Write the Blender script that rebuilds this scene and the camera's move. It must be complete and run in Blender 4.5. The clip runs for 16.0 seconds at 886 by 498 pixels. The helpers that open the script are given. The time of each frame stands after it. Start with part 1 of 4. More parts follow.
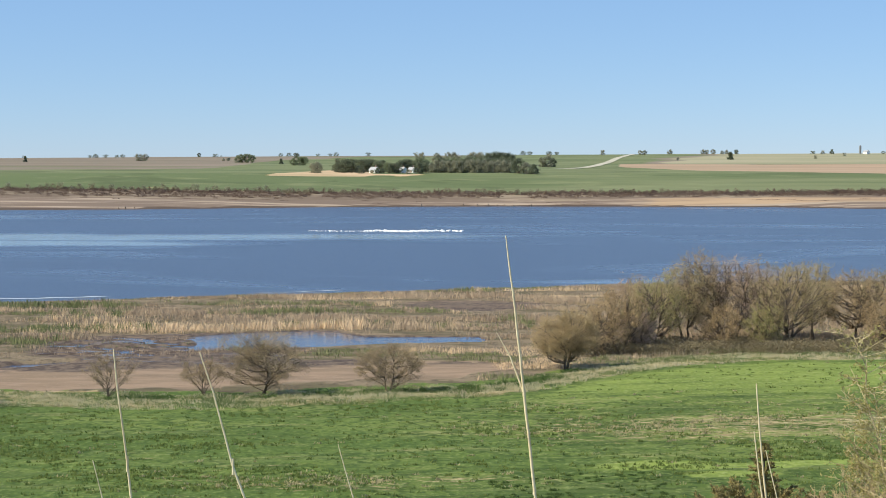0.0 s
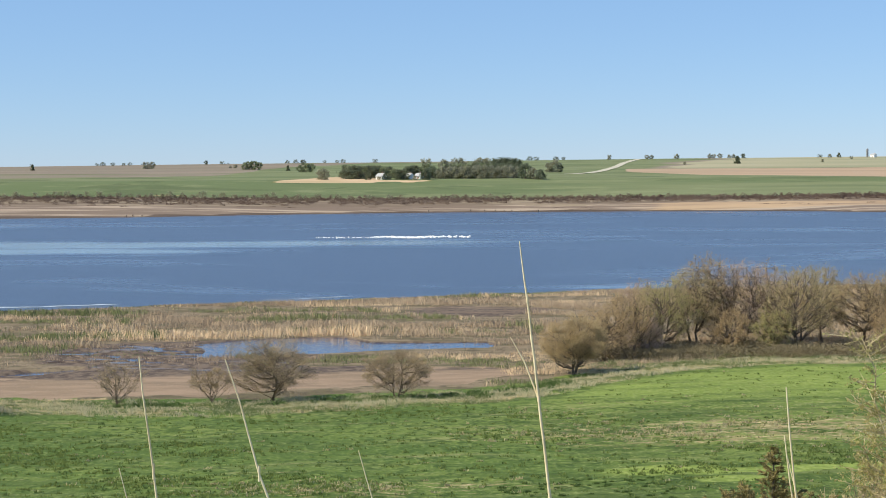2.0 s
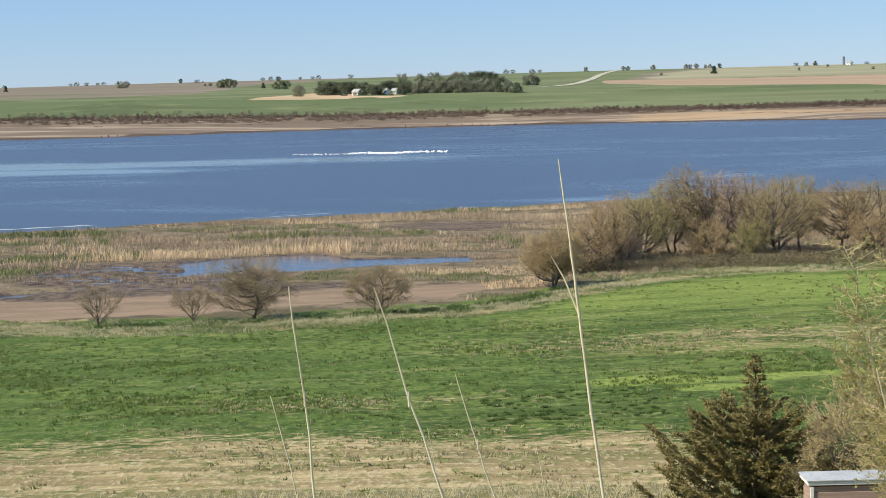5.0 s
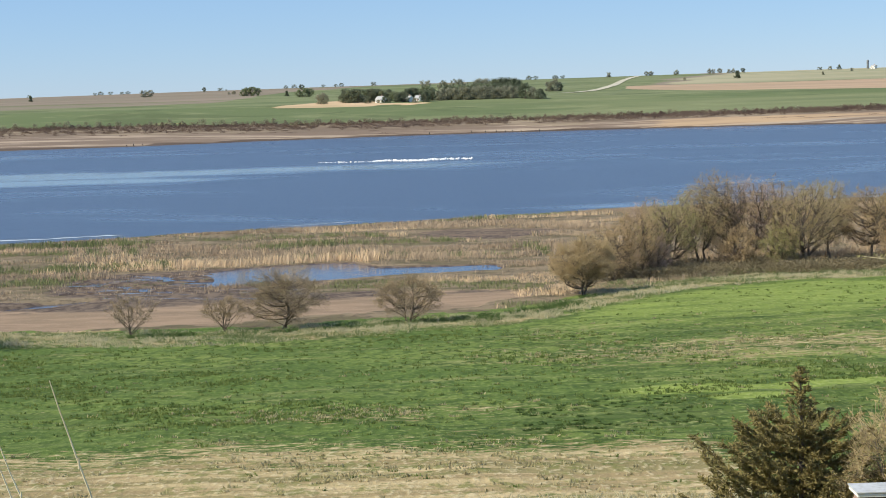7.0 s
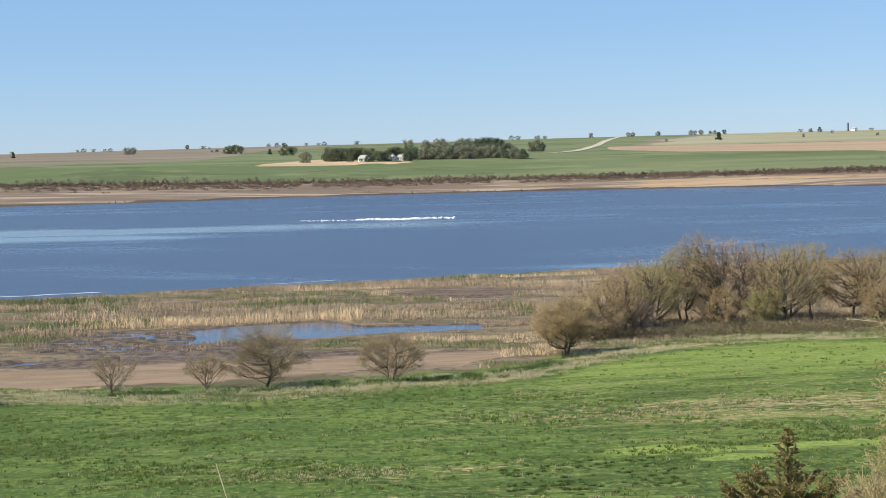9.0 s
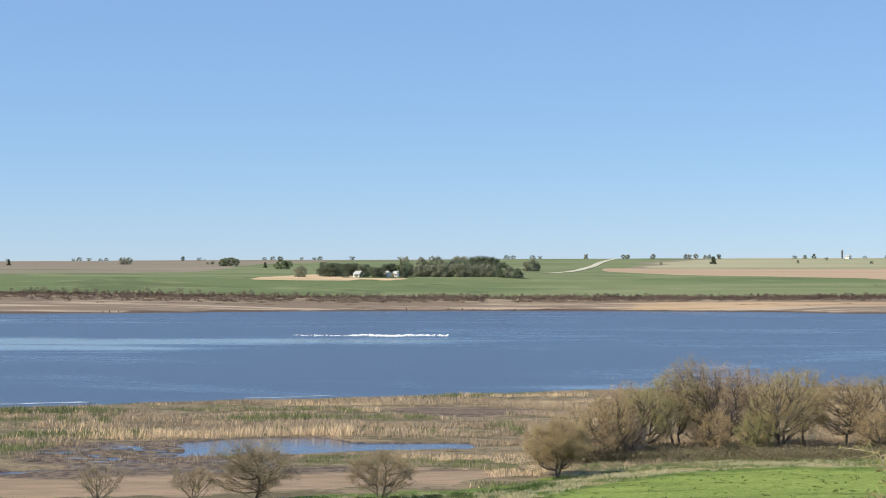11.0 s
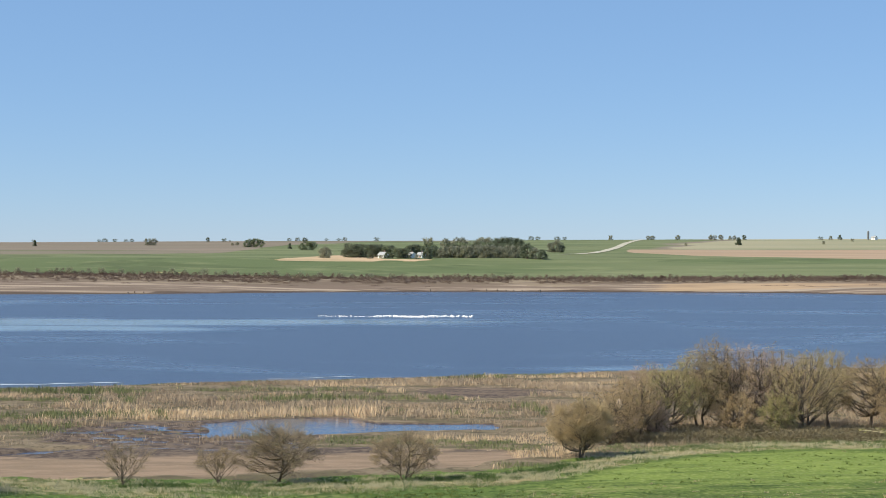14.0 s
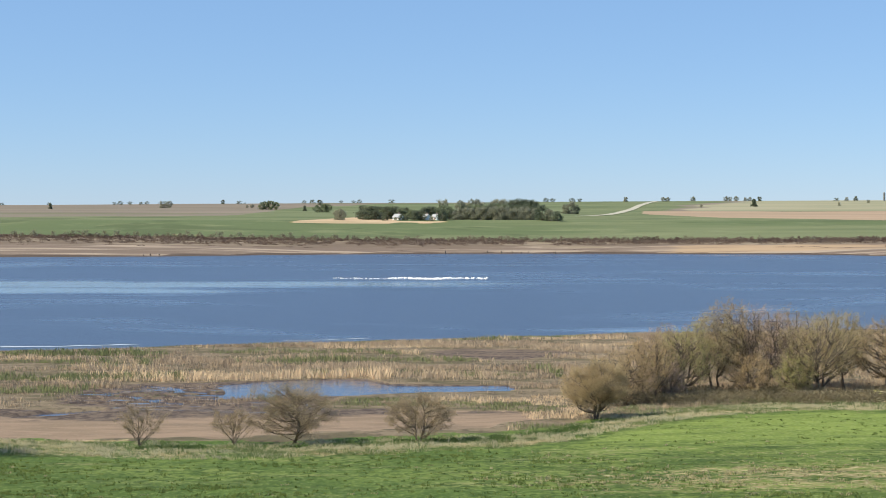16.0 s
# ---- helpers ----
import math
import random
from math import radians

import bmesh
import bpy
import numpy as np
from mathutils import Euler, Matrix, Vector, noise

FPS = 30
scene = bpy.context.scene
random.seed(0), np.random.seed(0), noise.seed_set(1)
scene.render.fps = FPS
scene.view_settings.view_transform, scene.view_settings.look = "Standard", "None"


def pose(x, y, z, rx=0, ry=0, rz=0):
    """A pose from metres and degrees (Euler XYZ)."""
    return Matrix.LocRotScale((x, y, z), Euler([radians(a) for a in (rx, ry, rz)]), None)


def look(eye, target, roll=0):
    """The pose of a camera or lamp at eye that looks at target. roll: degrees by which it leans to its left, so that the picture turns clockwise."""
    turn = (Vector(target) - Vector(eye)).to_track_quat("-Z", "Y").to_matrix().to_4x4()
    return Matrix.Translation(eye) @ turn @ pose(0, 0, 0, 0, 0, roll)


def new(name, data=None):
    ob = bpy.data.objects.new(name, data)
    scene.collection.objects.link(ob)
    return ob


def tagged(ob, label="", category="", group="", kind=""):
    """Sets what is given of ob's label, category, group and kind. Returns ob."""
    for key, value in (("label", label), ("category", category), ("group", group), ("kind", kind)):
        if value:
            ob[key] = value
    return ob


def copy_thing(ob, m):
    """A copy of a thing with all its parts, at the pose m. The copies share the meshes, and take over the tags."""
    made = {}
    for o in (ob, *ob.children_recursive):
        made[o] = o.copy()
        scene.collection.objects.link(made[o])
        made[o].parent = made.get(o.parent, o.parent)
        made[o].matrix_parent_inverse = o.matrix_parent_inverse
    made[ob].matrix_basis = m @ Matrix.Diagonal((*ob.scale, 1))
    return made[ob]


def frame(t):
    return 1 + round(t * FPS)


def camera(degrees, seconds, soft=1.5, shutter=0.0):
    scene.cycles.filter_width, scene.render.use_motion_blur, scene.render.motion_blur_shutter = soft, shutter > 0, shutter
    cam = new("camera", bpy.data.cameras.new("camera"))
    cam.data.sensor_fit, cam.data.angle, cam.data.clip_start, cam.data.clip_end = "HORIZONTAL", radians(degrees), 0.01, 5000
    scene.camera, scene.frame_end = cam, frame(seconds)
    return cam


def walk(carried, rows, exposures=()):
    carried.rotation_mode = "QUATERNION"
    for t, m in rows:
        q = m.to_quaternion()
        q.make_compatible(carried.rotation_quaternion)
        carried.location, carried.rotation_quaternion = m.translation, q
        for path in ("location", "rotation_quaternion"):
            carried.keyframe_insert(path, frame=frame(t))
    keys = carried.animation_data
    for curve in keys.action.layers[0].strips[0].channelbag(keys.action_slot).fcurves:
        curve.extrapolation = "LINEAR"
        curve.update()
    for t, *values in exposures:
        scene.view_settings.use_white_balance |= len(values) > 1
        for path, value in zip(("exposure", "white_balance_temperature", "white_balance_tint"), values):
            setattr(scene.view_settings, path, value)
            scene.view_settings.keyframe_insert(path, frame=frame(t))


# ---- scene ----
# ---- camera and walk ----
EYE = 24.47
cam = camera(30.75, 16.0, soft=0.6)


def aim(t, dx, dy, dz, yaw, pitch, roll):
    """A row of the walk: where the camera stands and, in degrees, how it is turned right, up and leaned."""
    return (t, pose(dx, dy, EYE + dz) @ pose(0, 0, 0, 0, 0, -yaw) @ pose(0, 0, 0, 90 + pitch) @ pose(0, 0, 0, 0, 0, roll))


walk(cam, [
    aim(0.0, 0.000, 0.000, 0.000, -0.000, -2.881, 0.002),
    aim(0.5, -0.014, 0.000, 0.000, -0.046, -1.986, -0.294),
    aim(1.0, -0.017, 0.000, 0.000, -0.279, -1.891, -0.219),
    aim(1.5, -0.011, 0.000, 0.000, -0.407, -2.531, -0.268),
    aim(2.0, -0.012, 0.000, 0.000, -0.259, -2.671, -0.367),
    aim(2.5, -0.006, 0.000, 0.000, -0.079, -1.997, -0.380),
    aim(3.0, -0.024, 0.000, 0.000, -0.082, -1.610, -0.312),
    aim(3.5, -0.028, 0.000, 0.000, -0.164, -2.151, -0.312),
    aim(4.0, -0.033, 0.000, 0.000, 0.051, -3.385, -0.131),
    aim(4.5, -0.040, 0.000, 0.000, 0.855, -5.003, -0.367),
    aim(4.7, -0.055, 0.000, 0.000, 0.920, -5.584, -0.889),
    aim(6.8, -0.831, -0.196, 0.250, -0.550, -5.898, -1.763),
    aim(7.0, -0.817, -0.196, 0.262, -0.356, -5.452, -1.713),
    aim(7.5, -0.803, -0.196, 0.266, -1.441, -4.019, -0.096),
    aim(8.0, -0.817, -0.196, 0.271, -2.811, -4.057, -0.007),
    aim(8.5, -0.913, -0.196, 0.294, -0.939, -3.624, -1.015),
    aim(9.0, -1.004, -0.196, 0.292, 0.350, -3.371, -1.309),
    aim(9.5, -1.032, -0.196, 0.276, -0.140, -2.988, -0.599),
    aim(10.0, -1.040, -0.196, 0.281, -0.160, -1.476, -0.206),
    aim(10.2, -1.040, -0.196, 0.286, 0.239, -0.880, -0.246),
    aim(12.3, -0.859, -0.190, 0.321, 0.709, 1.690, 0.194),
    aim(12.5, -0.859, -0.190, 0.321, 0.315, 0.930, 0.054),
    aim(13.0, -0.859, -0.190, 0.321, -0.195, 0.296, -0.076),
    aim(13.5, -0.859, -0.190, 0.321, -0.311, 0.261, 0.024),
    aim(14.0, -0.859, -0.190, 0.321, -0.272, 0.129, 0.107),
    aim(14.5, -0.859, -0.190, 0.321, -0.164, 0.229, 0.162),
    aim(15.0, -0.859, -0.190, 0.321, -0.137, -0.278, 0.209),
    aim(15.5, -0.859, -0.190, 0.321, -0.436, -0.934, 0.001),
    aim(16.0, -0.859, -0.190, 0.321, -0.797, -1.223, 0.006),
], exposures=[(0.0, 0.36, 5850, 11), (1.2, 0.39, 5850, 11), (2.0, 0.37, 5850, 11), (3.0, 0.38, 5850, 11), (3.5, 0.34, 5850, 11), (4.0, 0.37, 5850, 11), (4.6, 0.31, 5850, 11), (7.0, 0.35, 5850, 11), (8.0, 0.41, 5850, 11), (9.0, 0.36, 5850, 11), (9.5, 0.33, 5850, 11), (10.1, 0.44, 5850, 11), (12.5, 0.28, 5850, 11), (14.5, 0.3, 5850, 11), (16.0, 0.38, 5850, 11)])

# ---- world, sun, exposure ----
SUN_ELEV, SUN_FROM = 44.0, -108.0        # degrees above the horizon; degrees to the right of the view axis
world = bpy.data.worlds.new("sky")
scene.world = world
world.use_nodes = True
wn = world.node_tree
wn.nodes.clear()
sky = wn.nodes.new("ShaderNodeTexSky")
sky.sky_type = "NISHITA"
sky.sun_disc = False
sky.sun_elevation, sky.sun_rotation = radians(SUN_ELEV), radians(SUN_FROM)
sky.altitude, sky.air_density, sky.dust_density, sky.ozone_density = 300, 0.85, 0.05, 3.0
wbg, wout = wn.nodes.new("ShaderNodeBackground"), wn.nodes.new("ShaderNodeOutputWorld")
wbg.inputs["Strength"].default_value = 0.082
veil = wn.nodes.new("ShaderNodeMix")        # thin even haze over the clear sky
veil.data_type = "RGBA"
veil.inputs["Factor"].default_value = 0.46
veil.inputs[7].default_value = (3.15, 5.1, 7.65, 1)
wn.links.new(sky.outputs["Color"], veil.inputs[6])
wn.links.new(veil.outputs[2], wbg.inputs["Color"])
wn.links.new(wbg.outputs["Background"], wout.inputs["Surface"])

sun = new("sun", bpy.data.lights.new("sun", "SUN"))
sun.data.energy, sun.data.angle, sun.data.color = 5.0, radians(0.53), (1.0, 0.87, 0.6)
se, sa = radians(SUN_ELEV), radians(SUN_FROM)
sun.matrix_world = look((0, 0, 80), (-math.sin(sa) * math.cos(se), -math.cos(sa) * math.cos(se), 80 - math.sin(se)))


# ---- materials ----
class Mat:
    """A small builder of node materials."""

    def __init__(self, name, rough=0.8, metal=0.0, spec=0.3):
        self.m = bpy.data.materials.new(name)
        self.m.use_nodes = True
        self.t = self.m.node_tree
        self.b = self.t.nodes["Principled BSDF"]
        self.b.inputs["Roughness"].default_value = rough
        self.b.inputs["Metallic"].default_value = metal
        self.b.inputs["Specular IOR Level"].default_value = spec
        self.geo = self.t.nodes.new("ShaderNodeNewGeometry")

    def put(self, sock, v):
        if hasattr(v, "links"):
            self.t.links.new(v, sock)
        elif isinstance(v, (tuple, list)) and len(v) == 3 and sock.type == "RGBA":
            sock.default_value = (*v, 1)
        else:
            sock.default_value = v

    def math(self, op, a, b=0.0, clamp=False):
        n = self.t.nodes.new("ShaderNodeMath")
        n.operation, n.use_clamp = op, clamp
        self.put(n.inputs[0], a), self.put(n.inputs[1], b)
        return n.outputs[0]

    def noise(self, scale, stretch=(1, 1, 1), detail=4, rough=0.55, dist=0.0, local=False):
        mp = self.t.nodes.new("ShaderNodeMapping")
        if local:
            tc = self.t.nodes.new("ShaderNodeTexCoord")
            self.t.links.new(tc.outputs["Object"], mp.inputs["Vector"])
        else:
            self.t.links.new(self.geo.outputs["Position"], mp.inputs["Vector"])
        mp.inputs["Scale"].default_value = stretch
        n = self.t.nodes.new("ShaderNodeTexNoise")
        n.inputs["Scale"].default_value, n.inputs["Detail"].default_value = scale, detail
        n.inputs["Roughness"].default_value, n.inputs["Distortion"].default_value = rough, dist
        self.t.links.new(mp.outputs["Vector"], n.inputs["Vector"])
        return n.outputs["Fac"]

    def ramp(self, v, a, b, lo=0.0, hi=1.0):
        n = self.t.nodes.new("ShaderNodeMapRange")
        n.interpolation_type = "SMOOTHSTEP"
        self.put(n.inputs["Value"], v)
        for key, val in (("From Min", a), ("From Max", b), ("To Min", lo), ("To Max", hi)):
            n.inputs[key].default_value = val
        return n.outputs["Result"]

    def mix(self, f, a, b):
        n = self.t.nodes.new("ShaderNodeMix")
        n.data_type = "RGBA"
        self.put(n.inputs["Factor"], f)
        self.put(n.inputs[6], a), self.put(n.inputs[7], b)
        return n.outputs[2]

    def attr(self, name):
        n = self.t.nodes.new("ShaderNodeAttribute")
        n.attribute_name = name
        s = self.t.nodes.new("ShaderNodeSeparateColor")
        self.t.links.new(n.outputs["Color"], s.inputs["Color"])
        return s.outputs["Red"], s.outputs["Green"], s.outputs["Blue"]

    def bump(self, v, strength, dist):
        n = self.t.nodes.new("ShaderNodeBump")
        n.inputs["Strength"].default_value, n.inputs["Distance"].default_value = strength, dist
        self.put(n.inputs["Height"], v)
        self.t.links.new(n.outputs["Normal"], self.b.inputs["Normal"])
        return self

    def color(self, v):
        self.put(self.b.inputs["Base Color"], v)
        return self

    def leafy(self, col, share):
        """Light that passes through thin leaves."""
        t = self.t
        thin, both = t.nodes.new("ShaderNodeBsdfTranslucent"), t.nodes.new("ShaderNodeMixShader")
        self.put(thin.inputs["Color"], col)
        both.inputs[0].default_value = share
        t.links.new(self.b.outputs[0], both.inputs[1])
        t.links.new(thin.outputs[0], both.inputs[2])
        t.links.new(both.outputs[0], t.nodes["Material Output"].inputs["Surface"])


def mottled(name, a, b, scale, rough=0.85, c=None, vary=0.0, bump=0.0, local=True, stretch=(1, 1, 1), thin=0.0):
    """Two colours by coarse noise, a third by fine grain; vary: how far each leaf or piece differs."""
    m = Mat(name, rough)
    col = m.mix(m.ramp(m.noise(scale, stretch, local=local), 0.35, 0.65), a, b)
    col = m.mix(m.ramp(m.noise(scale * 6, stretch, local=local), 0.45, 0.75, 0, 0.6), col, c or tuple(0.55 * x for x in a))
    if vary:
        col = m.mix(m.math("MULTIPLY", m.geo.outputs["Random Per Island"], vary), col, c or tuple(1.9 * x for x in b))
    if bump:
        m.bump(m.noise(scale * 5, stretch, local=local), 0.6, bump)
    if thin:
        m.leafy(col, thin)
    return m.color(col).m


def land_material():
    m = Mat("land", 0.95, spec=0.1)
    green, straw, mud = m.attr("cover")
    streak, marsh, plough = m.attr("cover_b")
    wet, _, _ = m.attr("cover_c")
    stub, beach = m.attr("cover_c")[1], m.attr("cover_c")[2]
    n_big, n_mid = m.noise(0.03, (0.7, 1.6, 1)), m.noise(0.25, (0.4, 1.2, 1), 5)
    n_fine, n_tuft = m.noise(0.7, (1.3, 1, 1), 4, 0.6), m.noise(1.8, (1.4, 0.9, 1), 3, 0.55)
    n_row = m.noise(1.0, (0.8, 2.0, 1), 4, 0.7)
    jag = m.math("MULTIPLY", m.math("SUBTRACT", m.math("ADD", n_mid, n_fine), 1.0), 1.1)
    # meadow: several greens, dark tufts, dry specks along the mowing
    base = m.mix(m.ramp(n_big, 0.4, 0.62), (0.113, 0.158, 0.036), (0.153, 0.195, 0.048))
    base = m.mix(m.ramp(n_mid, 0.5, 0.7, 0, 0.6), base, (0.2, 0.205, 0.085))
    base = m.mix(m.ramp(m.noise(0.1, (0.6, 0.9, 1), 5, 0.6), 0.44, 0.58, 0.75, 0), base, (0.063, 0.1, 0.023))
    base = m.mix(m.ramp(n_fine, 0.5, 0.6, 0, 0.9), base, (0.04, 0.066, 0.016))
    base = m.mix(m.ramp(n_tuft, 0.54, 0.66, 0, 0.6), base, (0.22, 0.26, 0.09))
    base = m.mix(m.ramp(m.noise(1.1, (1.0, 0.7, 1), 2, 0.5), 0.54, 0.62, 0, 0.7), base, (0.048, 0.078, 0.019))
    base = m.mix(m.ramp(m.noise(0.45, (0.12, 1.3, 1), 4, 0.6), 0.54, 0.66, 0, 0.32), base, (0.21, 0.225, 0.09))
    base = m.mix(m.ramp(m.noise(0.38, (0.16, 1.2, 1), 4, 0.6), 0.46, 0.38, 0, 0.55), base, (0.04, 0.068, 0.016))
    base = m.mix(m.math("MULTIPLY", m.attr("cover_d")[0], m.ramp(n_mid, 0.62, 0.42, 0.2, 0.75)), base, m.mix(m.ramp(n_tuft, 0.45, 0.62), (0.073, 0.118, 0.027), (0.122, 0.172, 0.044)))
    dry = m.mix(m.ramp(n_mid, 0.4, 0.6), (0.45, 0.355, 0.205), (0.35, 0.28, 0.15))
    dry = m.mix(m.ramp(m.noise(0.5, (0.1, 1.3, 1), 4), 0.44, 0.6, 0, 0.8), dry, (0.25, 0.19, 0.1))
    dry = m.mix(m.ramp(m.noise(0.32, (0.07, 1.5, 1), 4, 0.6, 0.4), 0.46, 0.56, 0, 0.85), dry, (0.19, 0.165, 0.075))
    dry = m.mix(m.ramp(n_fine, 0.5, 0.64, 0, 0.7), dry, (0.15, 0.16, 0.05))
    dry = m.mix(m.ramp(n_tuft, 0.52, 0.66, 0, 0.5), dry, (0.54, 0.46, 0.3))
    speck = m.math("ADD", straw, m.math("MULTIPLY", m.math("SUBTRACT", m.math("ADD", n_row, m.math("MULTIPLY", n_mid, 0.5)), 0.75), 2.6))
    col = m.mix(m.ramp(speck, 0.35, 0.75), base, dry)
    fresh = m.mix(m.ramp(n_fine, 0.4, 0.6), (0.215, 0.27, 0.062), (0.15, 0.2, 0.045))
    fresh = m.mix(m.ramp(n_tuft, 0.5, 0.65, 0, 0.6), fresh, (0.275, 0.31, 0.105))
    col = m.mix(m.ramp(m.math("ADD", streak, jag), 0.3, 0.8), col, fresh)
    reed = m.mix(m.ramp(n_mid, 0.42, 0.6), (0.215, 0.168, 0.115), (0.12, 0.102, 0.062))
    reed = m.mix(m.ramp(n_fine, 0.5, 0.65, 0, 0.8), reed, (0.095, 0.075, 0.053))
    col = m.mix(m.ramp(m.math("ADD", marsh, jag), 0.4, 0.6), col, reed)
    silt = m.mix(m.ramp(n_mid, 0.4, 0.62), (0.285, 0.205, 0.145), (0.225, 0.165, 0.115))
    silt = m.mix(m.ramp(m.noise(0.5, (0.3, 1.0, 1), 5, 0.65), 0.46, 0.66, 0, 0.7), silt, (0.19, 0.14, 0.1))
    silt = m.mix(m.ramp(n_tuft, 0.55, 0.7, 0, 0.25), silt, (0.35, 0.275, 0.2))
    col = m.mix(m.ramp(m.math("ADD", mud, m.math("MULTIPLY", jag, 0.6)), 0.42, 0.58), col, silt)
    col = m.mix(m.ramp(m.math("ADD", wet, m.math("MULTIPLY", jag, 0.8)), 0.35, 0.65), col, m.mix(m.ramp(n_fine, 0.38, 0.62), (0.075, 0.057, 0.05), (0.16, 0.122, 0.095)))
    # far fields: young crop, stubble, ploughed land
    far_n = m.noise(0.02, (0.15, 1.5, 1), 6)
    far_b, far_c = m.noise(0.006, (0.35, 1.2, 1), 6, 0.6), m.noise(0.05, (0.25, 0.6, 1), 5, 0.7)
    crop = m.mix(m.ramp(far_b, 0.4, 0.6), (0.12, 0.15, 0.07), (0.172, 0.192, 0.1))
    crop = m.mix(m.ramp(far_n, 0.48, 0.66, 0, 0.6), crop, (0.1, 0.125, 0.06))
    crop = m.mix(m.ramp(far_c, 0.5, 0.66, 0, 0.6), crop, (0.22, 0.235, 0.125))
    crop = m.mix(m.ramp(m.noise(0.014, (0.5, 0.8, 1), 5, 0.6, 1.5), 0.56, 0.62, 0, 0.6), crop, (0.085, 0.105, 0.05))
    col = m.mix(m.ramp(m.math("ADD", green, m.math("MULTIPLY", m.math("SUBTRACT", far_n, 0.5), 0.25)), 0.4, 0.6), col, crop)
    soil = m.mix(m.ramp(far_n, 0.38, 0.62), (0.4, 0.285, 0.2), (0.33, 0.245, 0.17))
    soil = m.mix(m.ramp(far_c, 0.5, 0.7, 0, 0.4), soil, (0.42, 0.33, 0.24))
    col = m.mix(m.ramp(plough, 0.4, 0.6), col, soil)
    grey = m.mix(m.ramp(far_b, 0.4, 0.6), (0.205, 0.165, 0.133), (0.24, 0.195, 0.158))
    grey = m.mix(m.ramp(far_n, 0.46, 0.6, 0, 0.6), grey, (0.18, 0.165, 0.115))
    grey = m.mix(m.ramp(far_c, 0.52, 0.7, 0, 0.5), grey, (0.28, 0.228, 0.185))
    pasture = m.mix(m.ramp(far_b, 0.38, 0.62), (0.25, 0.25, 0.155), (0.34, 0.31, 0.21))
    pasture = m.mix(m.ramp(far_c, 0.5, 0.68, 0, 0.5), pasture, (0.3, 0.28, 0.19))
    col = m.mix(m.ramp(stub, 0.03, 0.45), col, m.mix(m.ramp(stub, 0.55, 0.85), grey, pasture))
    sand_n = m.noise(0.03, (0.25, 3.0, 1), 5, 0.65)
    flat = m.mix(m.ramp(sand_n, 0.46, 0.6), (0.185, 0.14, 0.11), (0.37, 0.295, 0.23))
    warm = m.mix(m.ramp(sand_n, 0.4, 0.6), (0.27, 0.195, 0.135), (0.41, 0.295, 0.19))
    under = m.mix(m.ramp(sand_n, 0.45, 0.6), (0.17, 0.13, 0.1), (0.27, 0.215, 0.155))
    flat = m.mix(m.ramp(beach, 0.42, 0.48), under, flat)
    col = m.mix(m.ramp(beach, 0.25, 0.3), col, m.mix(m.ramp(beach, 0.55, 0.95), flat, warm))
    lip, peach = m.attr("cover_d")[1], m.attr("cover_d")[2]
    col = m.mix(m.ramp(lip, 0.3, 0.7, 0, 0.85), col, (0.075, 0.055, 0.045))
    col = m.mix(m.ramp(peach, 0.3, 0.6), col, m.mix(m.ramp(far_c, 0.42, 0.6), (0.52, 0.38, 0.25), (0.42, 0.32, 0.2)))
    shine = m.math("MULTIPLY", m.ramp(wet, 0.6, 0.9), m.ramp(m.noise(0.35, (0.22, 1.6, 1), 4, 0.6), 0.55, 0.64))
    m.put(m.b.inputs["Roughness"], m.ramp(shine, 0.0, 1.0, 0.95, 0.16))
    m.put(m.b.inputs["Specular IOR Level"], m.ramp(shine, 0.0, 1.0, 0.1, 0.5))
    m.bump(m.math("MULTIPLY", m.math("ADD", n_tuft, n_fine), m.ramp(m.math("ADD", wet, mud), 0.1, 0.8, 1.0, 0.15)), 0.6, 0.22)
    return m.color(col).m


def water_material(name, calm):
    m = Mat(name, 0.12, spec=0.5)
    sep = m.t.nodes.new("ShaderNodeSeparateXYZ")
    m.t.links.new(m.geo.outputs["Position"], sep.inputs["Vector"])

    def patch(cx, cy, rx, ry):
        dx = m.math("DIVIDE", m.math("SUBTRACT", sep.outputs["X"], cx), rx)
        dy = m.math("DIVIDE", m.math("SUBTRACT", sep.outputs["Y"], cy), ry)
        return m.ramp(m.math("ADD", m.math("MULTIPLY", dx, dx), m.math("MULTIPLY", dy, dy)), 1.0, 0.1)

    streak = m.noise(0.011, (0.5, 1.1, 1), 5, 0.6, 1.3)
    fine = m.noise(0.03, (0.35, 1.6, 1), 4, 0.6, 0.6)
    slick = m.math("ADD", m.math("MULTIPLY", streak, 0.75), m.math("MULTIPLY", fine, 0.18))
    for place in ((-260, 560, 230, 75), (-90, 572, 150, 34), (-150, 520, 110, 24)):
        slick = m.math("ADD", slick, m.math("MULTIPLY", patch(*place), 0.17))
    # slicks also get a paler base colour, painting in some sky reflection
    m.color(m.mix(m.ramp(slick, 0.48, 0.7), (0.042, 0.055, 0.098), (0.055, 0.075, 0.12)))
    waves = m.math("ADD", m.noise(0.9, (0.6, 1, 1), 3), m.math("MULTIPLY", m.noise(3.5, (0.7, 1, 1), 2), 0.4))
    n = m.t.nodes.new("ShaderNodeBump")
    n.inputs["Distance"].default_value = 0.25
    m.put(n.inputs["Height"], waves)
    m.put(n.inputs["Strength"], m.ramp(slick, 0.44, 0.72, 0.42 * (1 - calm), 0.05 * (1 - calm)))
    m.t.links.new(n.outputs["Normal"], m.b.inputs["Normal"])
    m.put(m.b.inputs["Roughness"], m.ramp(slick, 0.46, 0.74, 0.3 * (1 - calm), 0.1 * (1 - calm)))
    return m.m


